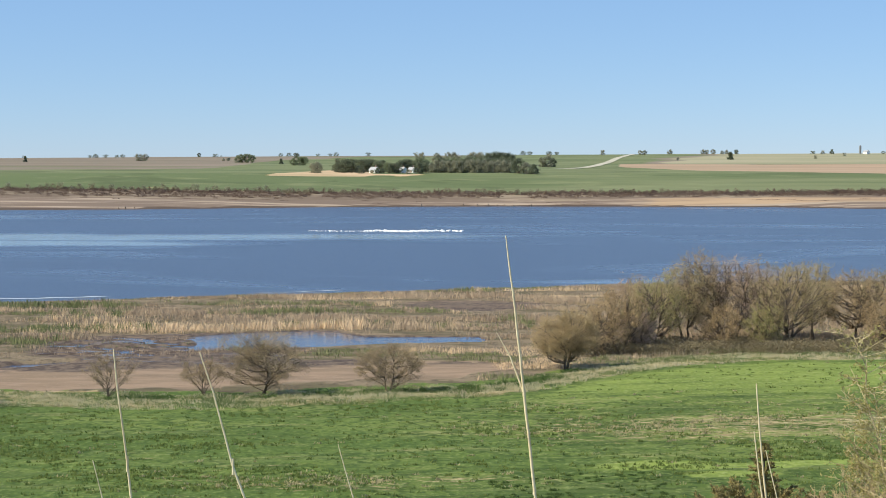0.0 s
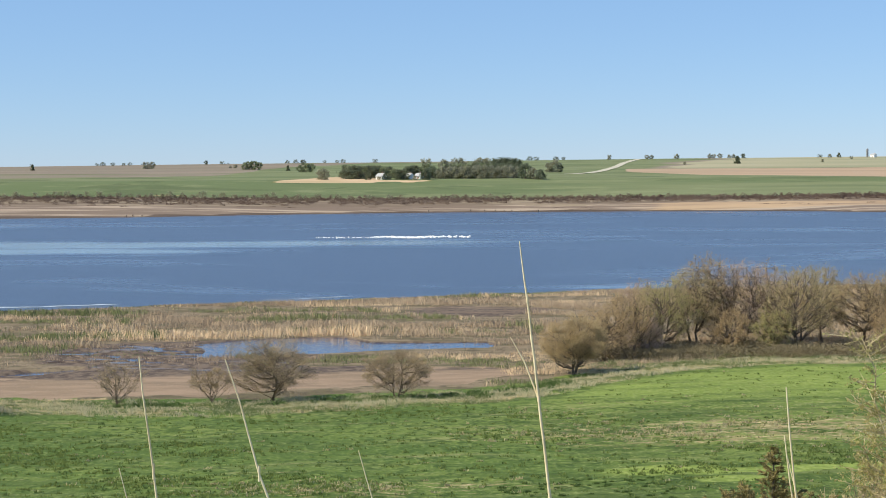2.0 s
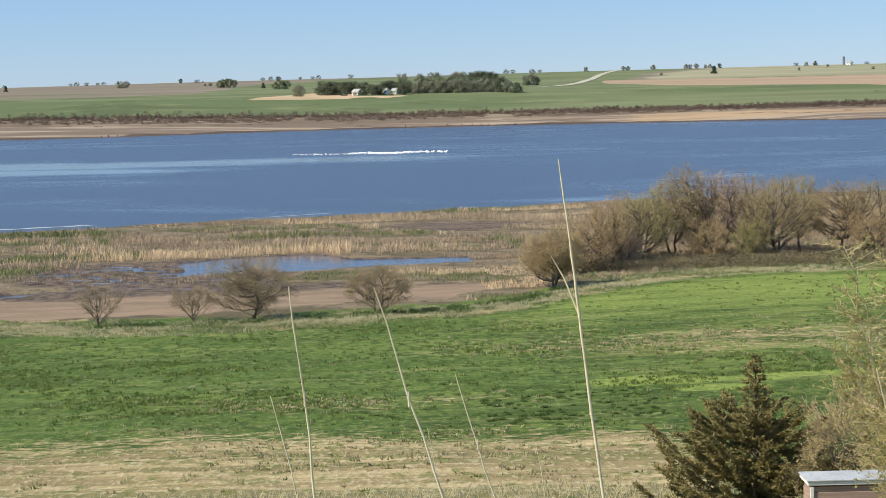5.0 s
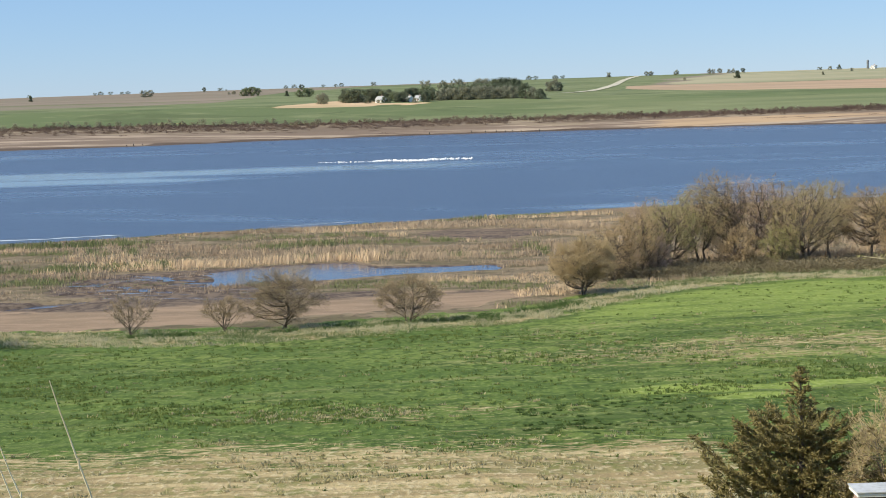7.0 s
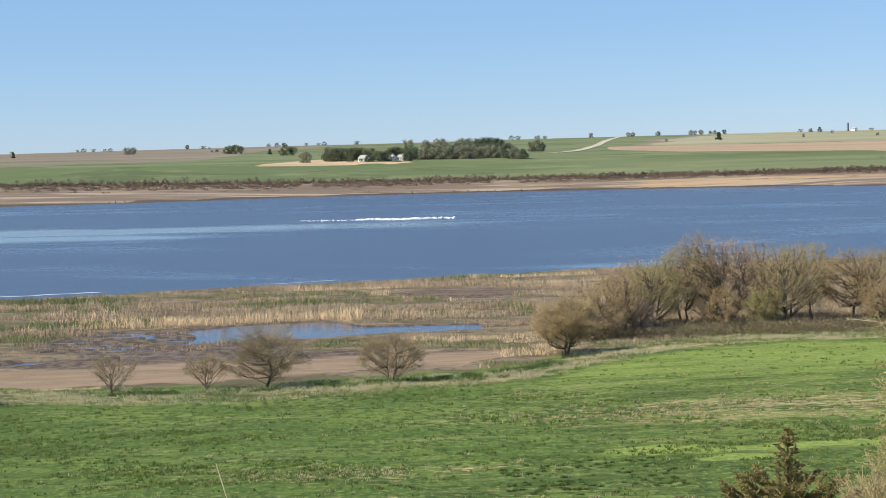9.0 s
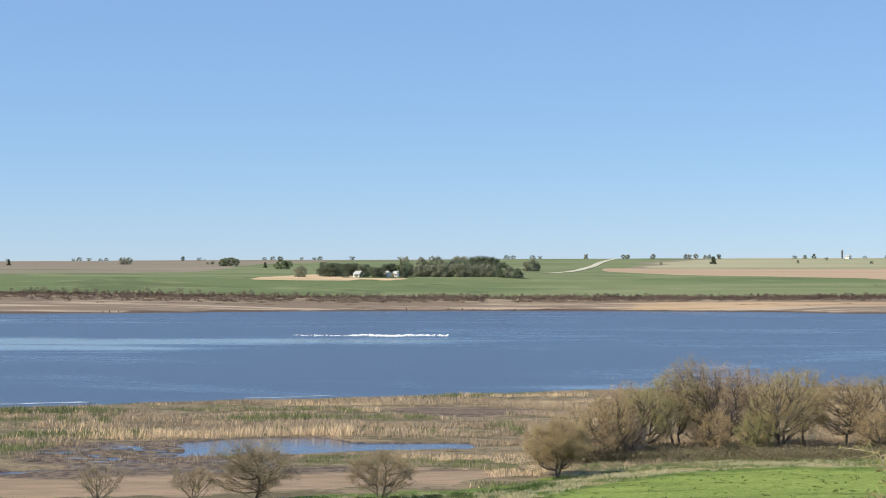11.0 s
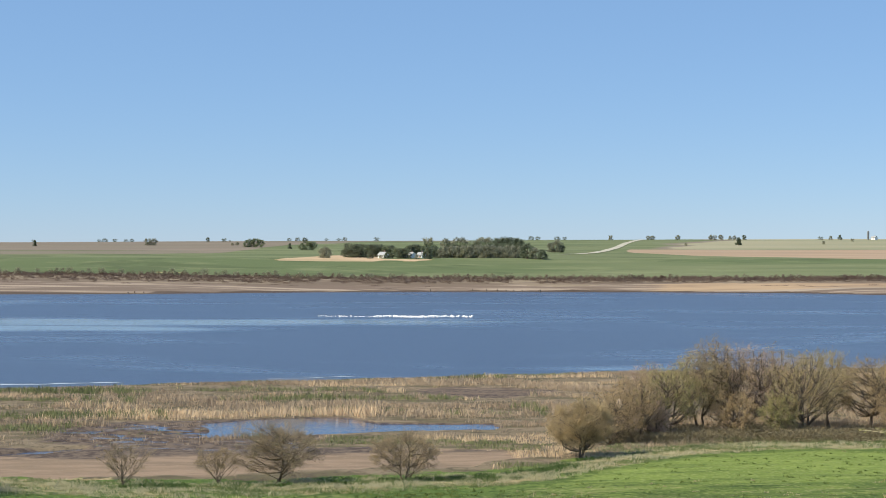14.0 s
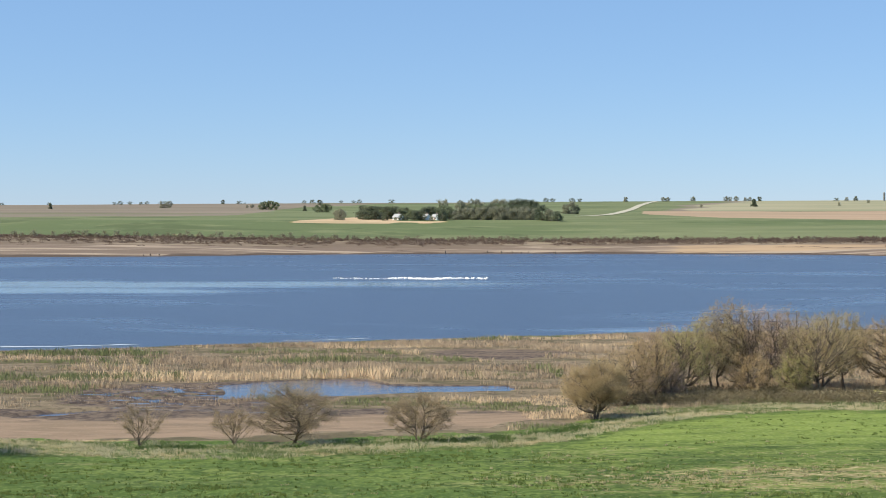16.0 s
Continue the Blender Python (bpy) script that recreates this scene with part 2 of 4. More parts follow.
M_LAND = land_material()
M_LAKE = water_material("lake_water", 0.0)
M_POND = water_material("pond_water", 0.6)
M_BARK = mottled("grey_bark", (0.125, 0.098, 0.075), (0.2, 0.158, 0.12), 3.0, bump=0.01)
M_TWIG = mottled("brown_twigs", (0.47, 0.365, 0.22), (0.54, 0.425, 0.255), 0.5, c=(0.33, 0.255, 0.15))
M_TWIG_RUST = mottled("rusty_twigs", (0.48, 0.345, 0.205), (0.55, 0.405, 0.24), 0.5, c=(0.34, 0.245, 0.14))
M_TWIG_DARK = mottled("dark_twigs", (0.31, 0.24, 0.16), (0.39, 0.3, 0.2), 0.5)
M_TWIG_RED = mottled("mauve_twigs", (0.47, 0.35, 0.275), (0.54, 0.41, 0.325), 0.5, c=(0.34, 0.25, 0.195))
M_BUD = mottled("olive_buds", (0.43, 0.36, 0.165), (0.5, 0.425, 0.2), 0.4, c=(0.34, 0.27, 0.14), vary=0.3, thin=0.3)
M_BUD_GREEN = mottled("green_buds", (0.31, 0.315, 0.105), (0.38, 0.37, 0.14), 0.4, c=(0.42, 0.37, 0.16), vary=0.3, thin=0.25)
M_BUD_RUST = mottled("rusty_buds", (0.43, 0.33, 0.17), (0.5, 0.385, 0.205), 0.4, c=(0.33, 0.24, 0.13), vary=0.3, thin=0.3)
# far tree greens, lightened to paint in the haze of distance
M_LEAF_DARK = mottled("dark_foliage", (0.15, 0.172, 0.108), (0.2, 0.22, 0.138), 0.2, c=(0.11, 0.128, 0.083), vary=0.2, thin=0.42)
M_LEAF_MID = mottled("green_foliage", (0.23, 0.26, 0.15), (0.29, 0.31, 0.18), 0.2, c=(0.14, 0.17, 0.09), vary=0.2, thin=0.42)
M_LEAF_GREY = mottled("greyish_foliage", (0.3, 0.3, 0.21), (0.37, 0.36, 0.255), 0.2, c=(0.21, 0.205, 0.145), vary=0.2, thin=0.42)
M_SHRUB = mottled("shore_brush", (0.16, 0.112, 0.09), (0.225, 0.165, 0.125), 0.04, c=(0.11, 0.08, 0.065), vary=0.25, thin=0.35)
M_BUSH = mottled("budding_bush", (0.29, 0.285, 0.185), (0.35, 0.335, 0.22), 0.2, c=(0.22, 0.19, 0.135), vary=0.2, thin=0.35)
M_THICKET = mottled("dark_thicket", (0.2, 0.168, 0.1), (0.265, 0.215, 0.13), 0.3, c=(0.15, 0.126, 0.08), vary=0.2, thin=0.25)
M_CEDAR = mottled("cedar_foliage", (0.155, 0.145, 0.048), (0.22, 0.195, 0.068), 0.9, c=(0.36, 0.27, 0.125), vary=0.4, thin=0.25)
M_STEM = mottled("pale_stems", (0.54, 0.44, 0.26), (0.64, 0.54, 0.35), 2.0)
M_LEAF_YOUNG = mottled("young_leaves", (0.31, 0.29, 0.1), (0.42, 0.38, 0.15), 0.6, c=(0.5, 0.44, 0.2), vary=0.4, thin=0.35)
M_STRAW = mottled("dry_stalk", (0.66, 0.56, 0.36), (0.78, 0.69, 0.48), 9.0, 0.55, bump=0.001)
M_REED = mottled("dry_reeds", (0.6, 0.465, 0.32), (0.43, 0.33, 0.23), 0.06, c=(0.26, 0.195, 0.14), vary=0.5, local=False)
M_REED_GREEN = mottled("green_reeds", (0.13, 0.152, 0.06), (0.2, 0.213, 0.095), 0.06, vary=0.4, local=False)
M_REED_GOLD = mottled("golden_reeds", (0.76, 0.58, 0.38), (0.66, 0.5, 0.33), 0.06, c=(0.57, 0.43, 0.28), vary=0.4, local=False)
# pale tone painted in for sky mirrored by the shallows
M_SHORE_GLINT = mottled("pale_shore_glint", (0.5, 0.54, 0.58), (0.42, 0.47, 0.52), 0.3, 0.5, local=False)
M_GRASS = mottled("meadow_tufts", (0.105, 0.155, 0.036), (0.18, 0.225, 0.056), 0.8, c=(0.24, 0.275, 0.095), vary=0.35, local=False, thin=0.45)
M_RANK = mottled("rank_tufts", (0.055, 0.095, 0.023), (0.08, 0.125, 0.032), 0.4, c=(0.1, 0.14, 0.04), vary=0.25, local=False, thin=0.15)
M_TUFT_DRY = mottled("dry_meadow_tufts", (0.42, 0.36, 0.2), (0.33, 0.3, 0.15), 0.3, c=(0.48, 0.42, 0.26), vary=0.4, local=False, thin=0.3)
M_HERB = mottled("marsh_herbs", (0.125, 0.17, 0.062), (0.22, 0.25, 0.108), 0.15, c=(0.22, 0.25, 0.1), vary=0.25, local=False, thin=0.3)
M_GRASS_DRY = mottled("dry_tufts", (0.58, 0.51, 0.33), (0.46, 0.42, 0.25), 0.12, c=(0.62, 0.55, 0.38), vary=0.4, local=False, thin=0.35)
M_WHITE = mottled("white_paint", (0.86, 0.85, 0.82), (0.8, 0.79, 0.76), 0.8, 0.6, c=(0.74, 0.72, 0.68))
M_ROOF = mottled("grey_shingle_roof", (0.36, 0.36, 0.37), (0.44, 0.44, 0.45), 1.0, 0.8)
M_METAL = mottled("weathered_sheet_metal", (0.4, 0.41, 0.43), (0.5, 0.51, 0.53), 1.2, 0.45, c=(0.3, 0.29, 0.28))
M_BOARD = mottled("weathered_boards", (0.34, 0.235, 0.19), (0.43, 0.31, 0.25), 2.0, 0.8, c=(0.25, 0.17, 0.13), bump=0.004, stretch=(0.3, 1, 6))
M_ROAD = mottled("gravel_road", (0.5, 0.46, 0.37), (0.42, 0.39, 0.31), 0.02, 0.95, local=False)
M_GLASS = Mat("dark_glass", 0.08, spec=0.6).color((0.03, 0.035, 0.04)).m
M_CONCRETE = mottled("silo_concrete", (0.19, 0.2, 0.21), (0.24, 0.25, 0.26), 0.3, 0.85)
M_FLECK = mottled("bird_flecks", (0.85, 0.85, 0.84), (0.8, 0.8, 0.8), 0.5, 0.6, c=(0.75, 0.75, 0.74))

# ---- mesh helpers ----
rng = np.random.default_rng(7)


def mesh_of(name, verts, faces, mat, smooth=False):
    me = bpy.data.meshes.new(name)
    me.from_pydata([tuple(v) for v in verts], [], [tuple(f) for f in faces])
    for mt in (mat if isinstance(mat, (tuple, list)) else (mat,)):
        me.materials.append(mt)
    if smooth:
        me.shade_smooth()
    me.update()
    return me


def part(name, me, parent, label=""):
    ob = new(name, me)
    ob.parent = parent
    return tagged(ob, label) if label else ob


def thing(name, at, label, category, group="", kind="", turn=0.0, scale=1.0):
    ob = new(name)
    ob.matrix_world = pose(*at, 0, 0, turn) @ Matrix.Scale(scale, 4)
    return tagged(ob, label, category, group, kind)


def tubes(segs, sides=3):
    """Vertices and faces of tapered tubes; segs: n x 8 of start, end, two radii."""
    s = np.asarray(segs, float)
    a, b, ra, rb = s[:, 0:3], s[:, 3:6], s[:, 6], s[:, 7]
    d = b - a
    d /= np.linalg.norm(d, axis=1)[:, None] + 1e-9
    ref = np.where(np.abs(d[:, 2:3]) > 0.9, [[1.0, 0, 0]], [[0, 0, 1.0]])
    u = np.cross(d, ref)
    u /= np.linalg.norm(u, axis=1)[:, None]
    w = np.cross(d, u)
    ang = np.arange(sides) * 2 * np.pi / sides
    ring = u[:, None, :] * np.cos(ang)[None, :, None] + w[:, None, :] * np.sin(ang)[None, :, None]
    v = np.concatenate([a[:, None] + ring * ra[:, None, None], b[:, None] + ring * rb[:, None, None]], 1).reshape(-1, 3)
    base = np.arange(len(s))[:, None] * 2 * sides
    k = np.arange(sides)
    f = np.stack([base + k, base + (k + 1) % sides, base + sides + (k + 1) % sides, base + sides + k], -1).reshape(-1, 4)
    return v, f


def leaves(centres, size, flat=0.0, long=1.0, axis=None):
    """Small diamond-shaped leaves, turned at random (flat: towards level; axis: along a direction)."""
    c = np.asarray(centres, float)
    n = len(c)
    d = rng.normal(size=(n, 3)) if axis is None else np.asarray(axis) + rng.normal(size=(n, 3)) * 0.35
    d[:, 2] *= 1 - flat
    d /= np.linalg.norm(d, axis=1)[:, None]
    e = np.cross(d, rng.normal(size=(n, 3)))
    e /= np.linalg.norm(e, axis=1)[:, None]
    s = (size * rng.uniform(0.6, 1.4, n))[:, None]
    v = np.stack([c - d * s * long, c + e * s * 0.5, c + d * s * long, c - e * s * 0.5], 1).reshape(-1, 3)
    return v, np.arange(n * 4).reshape(-1, 4)


def blades(x, y, z, height, width, lean=0.25):
    """Upright tapering grass blades, one narrow triangle pair each."""
    n = len(x)
    a = rng.uniform(0, np.pi, n)
    dx, dy = np.cos(a) * width / 2, np.sin(a) * width / 2
    lx, ly = rng.normal(size=n) * lean * height, rng.normal(size=n) * lean * height
    v = np.stack([np.stack([x - dx, y - dy, z - 0.03], -1), np.stack([x + dx, y + dy, z - 0.03], -1),
                  np.stack([x + dx * .6 + lx * .4, y + dy * .6 + ly * .4, z + height * .6], -1),
                  np.stack([x + lx, y + ly, z + height], -1)], 1).reshape(-1, 3)
    k = np.arange(n)[:, None] * 4
    return v, np.concatenate([k + np.array([0, 1, 2]), k + np.array([0, 2, 3])])


def lathe(profile, sides=16):
    v, f = [], []
    for r, z in profile:
        v += [(r * math.cos(2 * math.pi * i / sides), r * math.sin(2 * math.pi * i / sides), z) for i in range(sides)]
    for k in range(len(profile) - 1):
        f += [(k * sides + i, k * sides + (i + 1) % sides, (k + 1) * sides + (i + 1) % sides, (k + 1) * sides + i) for i in range(sides)]
    return v, f


def box(name, size, mat, at=(0, 0, 0), bevel=0.0):
    bm = bmesh.new()
    bmesh.ops.create_cube(bm, size=1)
    bmesh.ops.scale(bm, vec=size, verts=bm.verts)
    bmesh.ops.translate(bm, vec=at, verts=bm.verts)
    if bevel:
        bmesh.ops.bevel(bm, geom=bm.edges[:], offset=bevel, segments=1, affect="EDGES")
    me = bpy.data.meshes.new(name)
    bm.to_mesh(me)
    bm.free()
    me.materials.append(mat)
    return me


# ---- lie of the land ----
POND = np.array([(-35.5, 229.4), (-32.9, 231.6), (-28.9, 234.7), (-21.5, 237), (-16.3, 237), (-13.4, 232.2), (-11.6, 229.1), (-7, 229.1), (4.8, 229), (5.8, 224.5), (4.3, 221.7), (-6.7, 219), (-13.1, 217), (-18.6, 214.4), (-28.3, 211.9), (-31.9, 211.9), (-33.4, 219.9)])
INLET = np.array([(-52, 216.7), (-46, 228), (-35.3, 228.5), (-31.5, 220), (-31, 211.5), (-34.4, 205.7), (-43.2, 202.8), (-51, 205.8)])
STRIP = np.array([(-56, 192.2), (-52.5, 196.6), (-46.8, 199.6), (-44.5, 197.6), (-50.2, 192.4), (-54.5, 190.6)])
MUD = np.array([(-112, 165), (-112, 189), (-57, 192), (-49.7, 190), (-41.5, 195), (-33.7, 202), (-28, 208), (-22, 208), (-17, 199), (-11, 201), (-4, 194.5), (-0.5, 197.5), (6.4, 196.5), (7, 189), (3, 182.5), (-2, 179), (-10, 178.8), (-15.4, 178), (-23.5, 173.5), (-30.6, 172.7), (-48, 170.2), (-71, 166)])
FLAT = np.array([(-9.2, 283.6), (-0.2, 291.8), (18.3, 286.7), (17.2, 277.6), (4.4, 268), (-6.1, 274.5)])


def inside(poly, x, y):
    """Signed distance to a polygon, positive within it."""
    d = np.full(x.shape, 1e9)
    w = np.zeros(x.shape, bool)
    for (ax, ay), (bx, by) in zip(poly, np.roll(poly, -1, 0)):
        ex, ey = bx - ax, by - ay
        k = np.clip(((x - ax) * ex + (y - ay) * ey) / (ex * ex + ey * ey), 0, 1)
        d = np.minimum(d, np.hypot(x - ax - k * ex, y - ay - k * ey))
        w ^= ((ay > y) != (by > y)) & (x < (by - ay and ex * (y - ay) / (by - ay)) + ax)
    return np.where(w, d, -d)


def step(v, a, b):
    k = np.clip((v - a) / (b - a), 0, 1)
    return k * k * (3 - 2 * k)


def wobble(x, y, s, k=0.0):
    """A smooth, uneven number between about -1 and 1."""
    x, y = x / s, y / s
    return (np.sin(1.7 * x + 0.6 * y + k) + np.sin(-0.9 * x + 1.9 * y + 2.1 * k + 1) + np.sin(2.9 * x + 2.3 * y + k * 3 + 4) * 0.6
            + np.sin(4.7 * x - 3.9 * y + k) * 0.4) / 2.6


def field_edge(x):
    return np.interp(x, [-300, -44.8, -31, -19, -6.6, 5.7, 10.2, 15.2, 26, 36.7, 50, 61, 400], [158, 152.5, 149.8, 150.8, 154.5, 158.5, 164, 171, 182.5, 188, 190, 191, 198]) + wobble(x, x * 0, 5) * 0.8


def shore(x):
    return np.interp(x, [-400, -82, -65.3, -55, -42, -20.4, 8, 32.6, 61, 400], [285, 293, 297, 303, 307, 314, 326, 335, 343, 410]) + wobble(x, x * 0, 7) * 1.5


NEAR_Y = np.array([-60, -3, 1.5, 10, 20, 30, 46, 60, 75], float)
NEAR_Z = np.array([23.6, 22.95, 22.75, 19.3, 15.7, 12.8, 9.5, 7.2, 5.5], float)


def height(x, y):
    x, y = np.asarray(x, float), np.asarray(y, float)
    e, s = field_edge(x), shore(x)
    near = np.interp(y, NEAR_Y, NEAR_Z)
    field = 5.5 + (1.9 - 5.5) * (y - 75) / (e - 75)
    marsh = 1.9 - 1.1 * step(y, e, e + 18) - 0.3 * step(y, e + 15, 240) + 0.08 * wobble(x, y, 6)
    dip = np.maximum.reduce([inside(POND, x, y) + 0.5 * wobble(x, y, 2.2), np.minimum(inside(INLET, x, y) * 0.5, 0.5) - 0.75 + 1.3 * wobble(x * 0.42, y, 1.25) + 0.8 * wobble(x * 0.35, y, 0.7, 2), inside(STRIP, x, y) + 0.4 * wobble(x, y, 1.5)])
    marsh = marsh - 0.55 * step(dip, -0.7, 0.4)
    bed = marsh * (1 - step(y, s - 14, s)) - 3.0 * step(y, s, s + 60)
    bank = 12 * np.interp(x, [-900, -260, -100, 60, 268, 900], [-4, -3.2, -0.5, 0, -1, -3])
    far_shore = np.interp(x, [-900, -262, -198, -136, -60, -4, 110, 212, 260, 900], [900, 937, 948, 978, 1008, 1022, 1024, 1000, 966, 900]) + 3 * wobble(x, x * 0, 40) + 1.5 * wobble(x, x * 0, 11, 2)
    sky_z = 44.2 + 0.0052 * np.clip(x, -1500, 1500) + 1.0 * wobble(x, y * 0, 420)
    q = y - bank
    rise = np.where(q < 1052, 5 * np.clip((y - far_shore) / (1052 + bank - far_shore), 0, 1), np.interp(q, [1052, 1250], [5, 20.4]))
    hill = 20.4 + (sky_z - 20.4) * (y - 1250) / 1350 + 0.5 * wobble(x, y, 150) * step(y, 1200, 1500)
    over = sky_z - np.clip(y - 2640, 0, None) * 0.02
    z = np.where(y < 75, near, np.where(y < e, field, np.where(y < s, marsh * (1 - step(y, s - 14, s) * 0.95), bed)))
    z = np.where(y > 600, np.where(y < far_shore, -3.0 * step(far_shore - y, 0, 60), np.where(y < 1250, rise, np.where(y < 2600, hill, over))), z)
    return z + np.where((y > 3) & (y < 150), 0.1 * wobble(x, y, 3.5), 0)


def hz(x, y):
    return float(height(np.array([x]), np.array([y]))[0])


def covers(x, y):
    """How much of each ground cover lies at a place."""
    e, s = field_edge(x), shore(x)
    far = y > 900
    straw = np.where(~far, step(y + 2 * wobble(x, y, 9), 98, 82) * step(y, 60, 68) * 1.0 * step(x, 16, 11) + 0.5 * step(y, 60, 50)
                     + (0.34 * step(np.abs(y - 127 - 0.1 * x), 11, 4) + 0.2 * step(np.abs(y - 138), 26, 8)) * step(x, -6, 22)
                     + 0.3 * step(np.abs(y - 103), 6, 1) * step(np.abs(x + 6), 16, 4)
                     + 0.9 * step(np.abs(inside(MUD, x, y) + 1.4), 1.6, 0.5) * (y < 176) * step(x, -27, -36)
                     + (0.42 + 0.14 * step(x, -20, -12) + 0.45 * wobble(x * 0.5, y, 3)) * step(y + 1.5 * wobble(x, y, 2), e - 2, e + 3) * step(y, e + 17, e + 12), 0)
    streak = np.where(~far, np.maximum(0.95 * step(np.abs(y - 108.5 - 0.02 * x + 0.7 * wobble(x, y, 3)), 2.1, 0.5) * step(x, 7, 15),
                                       0.8 * step(np.abs(y - 104.5), 1.6, 0.4) * step(np.abs(x - 19), 4, 2))
                      + 0.36 * step(x, -4, 22) * step(y, 95, 108) * (y < e)
                      + 0.36 * step(y, 142, 166) * step(e - y, 0, 6) * step(x, -2, 12)
                      + 0.1 * step(np.abs(y - (e + 9)), 8, 3) * step(np.abs(x + 5), 60, 20), 0)
    mud = np.where(~far, step(inside(MUD, x, y) + 1.4 * wobble(x, y, 4) + 1.2 * wobble(x * 0.7, y, 1.6), -1.2, 1.2) + 0.9 * step(inside(INLET, x, y) + 2.2 * wobble(x * 0.4, y, 3), -4, 0) + step(inside(POND, x, y), -1.2, 0.3)
                   + 0.9 * step(inside(FLAT, x, y) + 2.5 * wobble(x * 0.4, y, 3), -1, 1) + 0.9 * step(x, -60, -64) * step(y, s - 12, s - 8), 0)
    marsh = np.where(~far, step(y, e + 15, e + 24), 0)
    # far side: beach, brush floor, fields
    ang = x / np.maximum(y, 1)
    green = np.where(far, step(y, 1078, 1086), 0.0)
    jit = 30 * wobble(x, y, 70) + 12 * wobble(x, y, 22, 3)
    west = np.interp(ang, [-0.4, -0.2, -0.15, -0.125, -0.1, -0.05, 0.01, 0.03], [1330, 1345, 1400, 1650, 2050, 2380, 2450, 3500])
    stub = np.where(far, step(y + jit, west, west + 80) * step(ang, 0.04, 0.02), 0)
    east = np.where(far & (ang > 0.1), step(y + 0.5 * jit, 1650, 1672) * step(ang - 0.00004 * (y - 1650) + 0.012 * wobble(x, y, 120) + 0.003 * wobble(x, y, 30), 0.112, 0.145), 0)
    straw = np.where(far, 0.0, straw)
    strips = far & (stub > 0.5) & (wobble(x * 0.15, y, 90, 5) > 0.75)
    bare = np.where(far, step(1 - np.abs(x + 95 - (y - 1215) * 0.14) / np.interp(y, [1212, 1260, 1420], [44, 38, 24]), 0, 0.2) * step(y, 1210, 1216) * step(y, 1430, 1415), 0)
    bare = np.maximum(bare, np.where(far, step(np.abs(y - 1228 + 3 * wobble(x, x * 0, 12)), 8, 4) * step(x, -72, -62) * step(x, -10, -22), 0))
    bare = np.maximum(bare, np.where(far, step(np.abs(y - 1103 - 6 * wobble(x, x * 0, 60)), 6, 2) * step(wobble(x, x * 0, 35, 4), 0.3, 0.6), 0))
    straw = np.where(bare > 0.4, 1.0, straw)
    green = np.where(bare > 0.4, 0.0, green)
    low = 1510 - 3200 * np.clip(ang - 0.107, 0, 0.05) - 1000 * np.clip(ang - 0.157, 0, 0.3) + 0.3 * jit
    plough = np.where(far, step(ang + 0.006 * wobble(x, y, 40), 0.105, 0.112) * step(y, low - 8, low + 14) * step(y, 1662, 1640), 0.0)
    front = np.interp(x, [-400, -120, 40, 300], [1021, 1030, 1044, 1050]) + 4 * wobble(x, x * 0, 30) + 2 * wobble(x, x * 0, 8)
    beach = far & (y < front)
    scrub = far & (y >= front) & (y < 1088 + 7 * wobble(x, x * 0, 22))
    gold = step(ang + 0.01 * wobble(x, y, 20), 0.105, 0.135)
    sand = np.where(beach, 0.5 + 0.5 * gold * step(y, 1010, 1025), 0)
    sand = np.where(scrub, 0.4, sand)
    green, plough = np.where(beach | scrub, 0, green), np.where(beach, 0, plough)
    worn = np.where(strips, 0.22, 0.5 * stub) * (1 - bare)
    worn = np.maximum(worn, east) * (plough < 0.5)
    wet = np.where(far, 0 * y, 0.85 * step(inside(MUD, x, y), -1, 1.5) * step(y + 6 * wobble(x * 0.35, y * 0.6, 6) + 3 * wobble(x * 0.4, y, 2.2), 183, 199) + step(inside(INLET, x, y) + 2.2 * wobble(x * 0.4, y, 3), -5, -1) + step(inside(POND, x, y), -1.6, -0.2)
                   + 0.66 * step(inside(FLAT, x, y) + 2.5 * wobble(x * 0.4, y, 3), -1, 1) + 0.55 * step(x, -60, -64) * step(y, s - 12, s - 8)
                   + 0.8 * step(np.abs(y - np.interp(x, [-110, -57, -49, -41, -33, -26, -18], [192, 194, 193, 198, 205, 209.5, 210])) + 1.5 * wobble(x * 0.3, y, 3), 5.5, 2.5) * step(x, -14, -20))
    lush = np.where(far, 0.0, step(x + 6 * wobble(x, y, 20), 14, -8) * step(y, 88, 96) * (0.75 + 0.3 * wobble(x * 0.5, y, 12)))
    damp = np.where(far, step(height(x, y) + 0.25 * wobble(x, y * 0, 30) + 0.2 * wobble(x, y * 0, 9, 3), 1.0, 0.5), 0.0)
    peach = np.where(far & (y > 1150), bare, 0.0)
    return (green, straw, mud), (streak, marsh, plough), (wet, worn, sand), (lush, damp, peach)


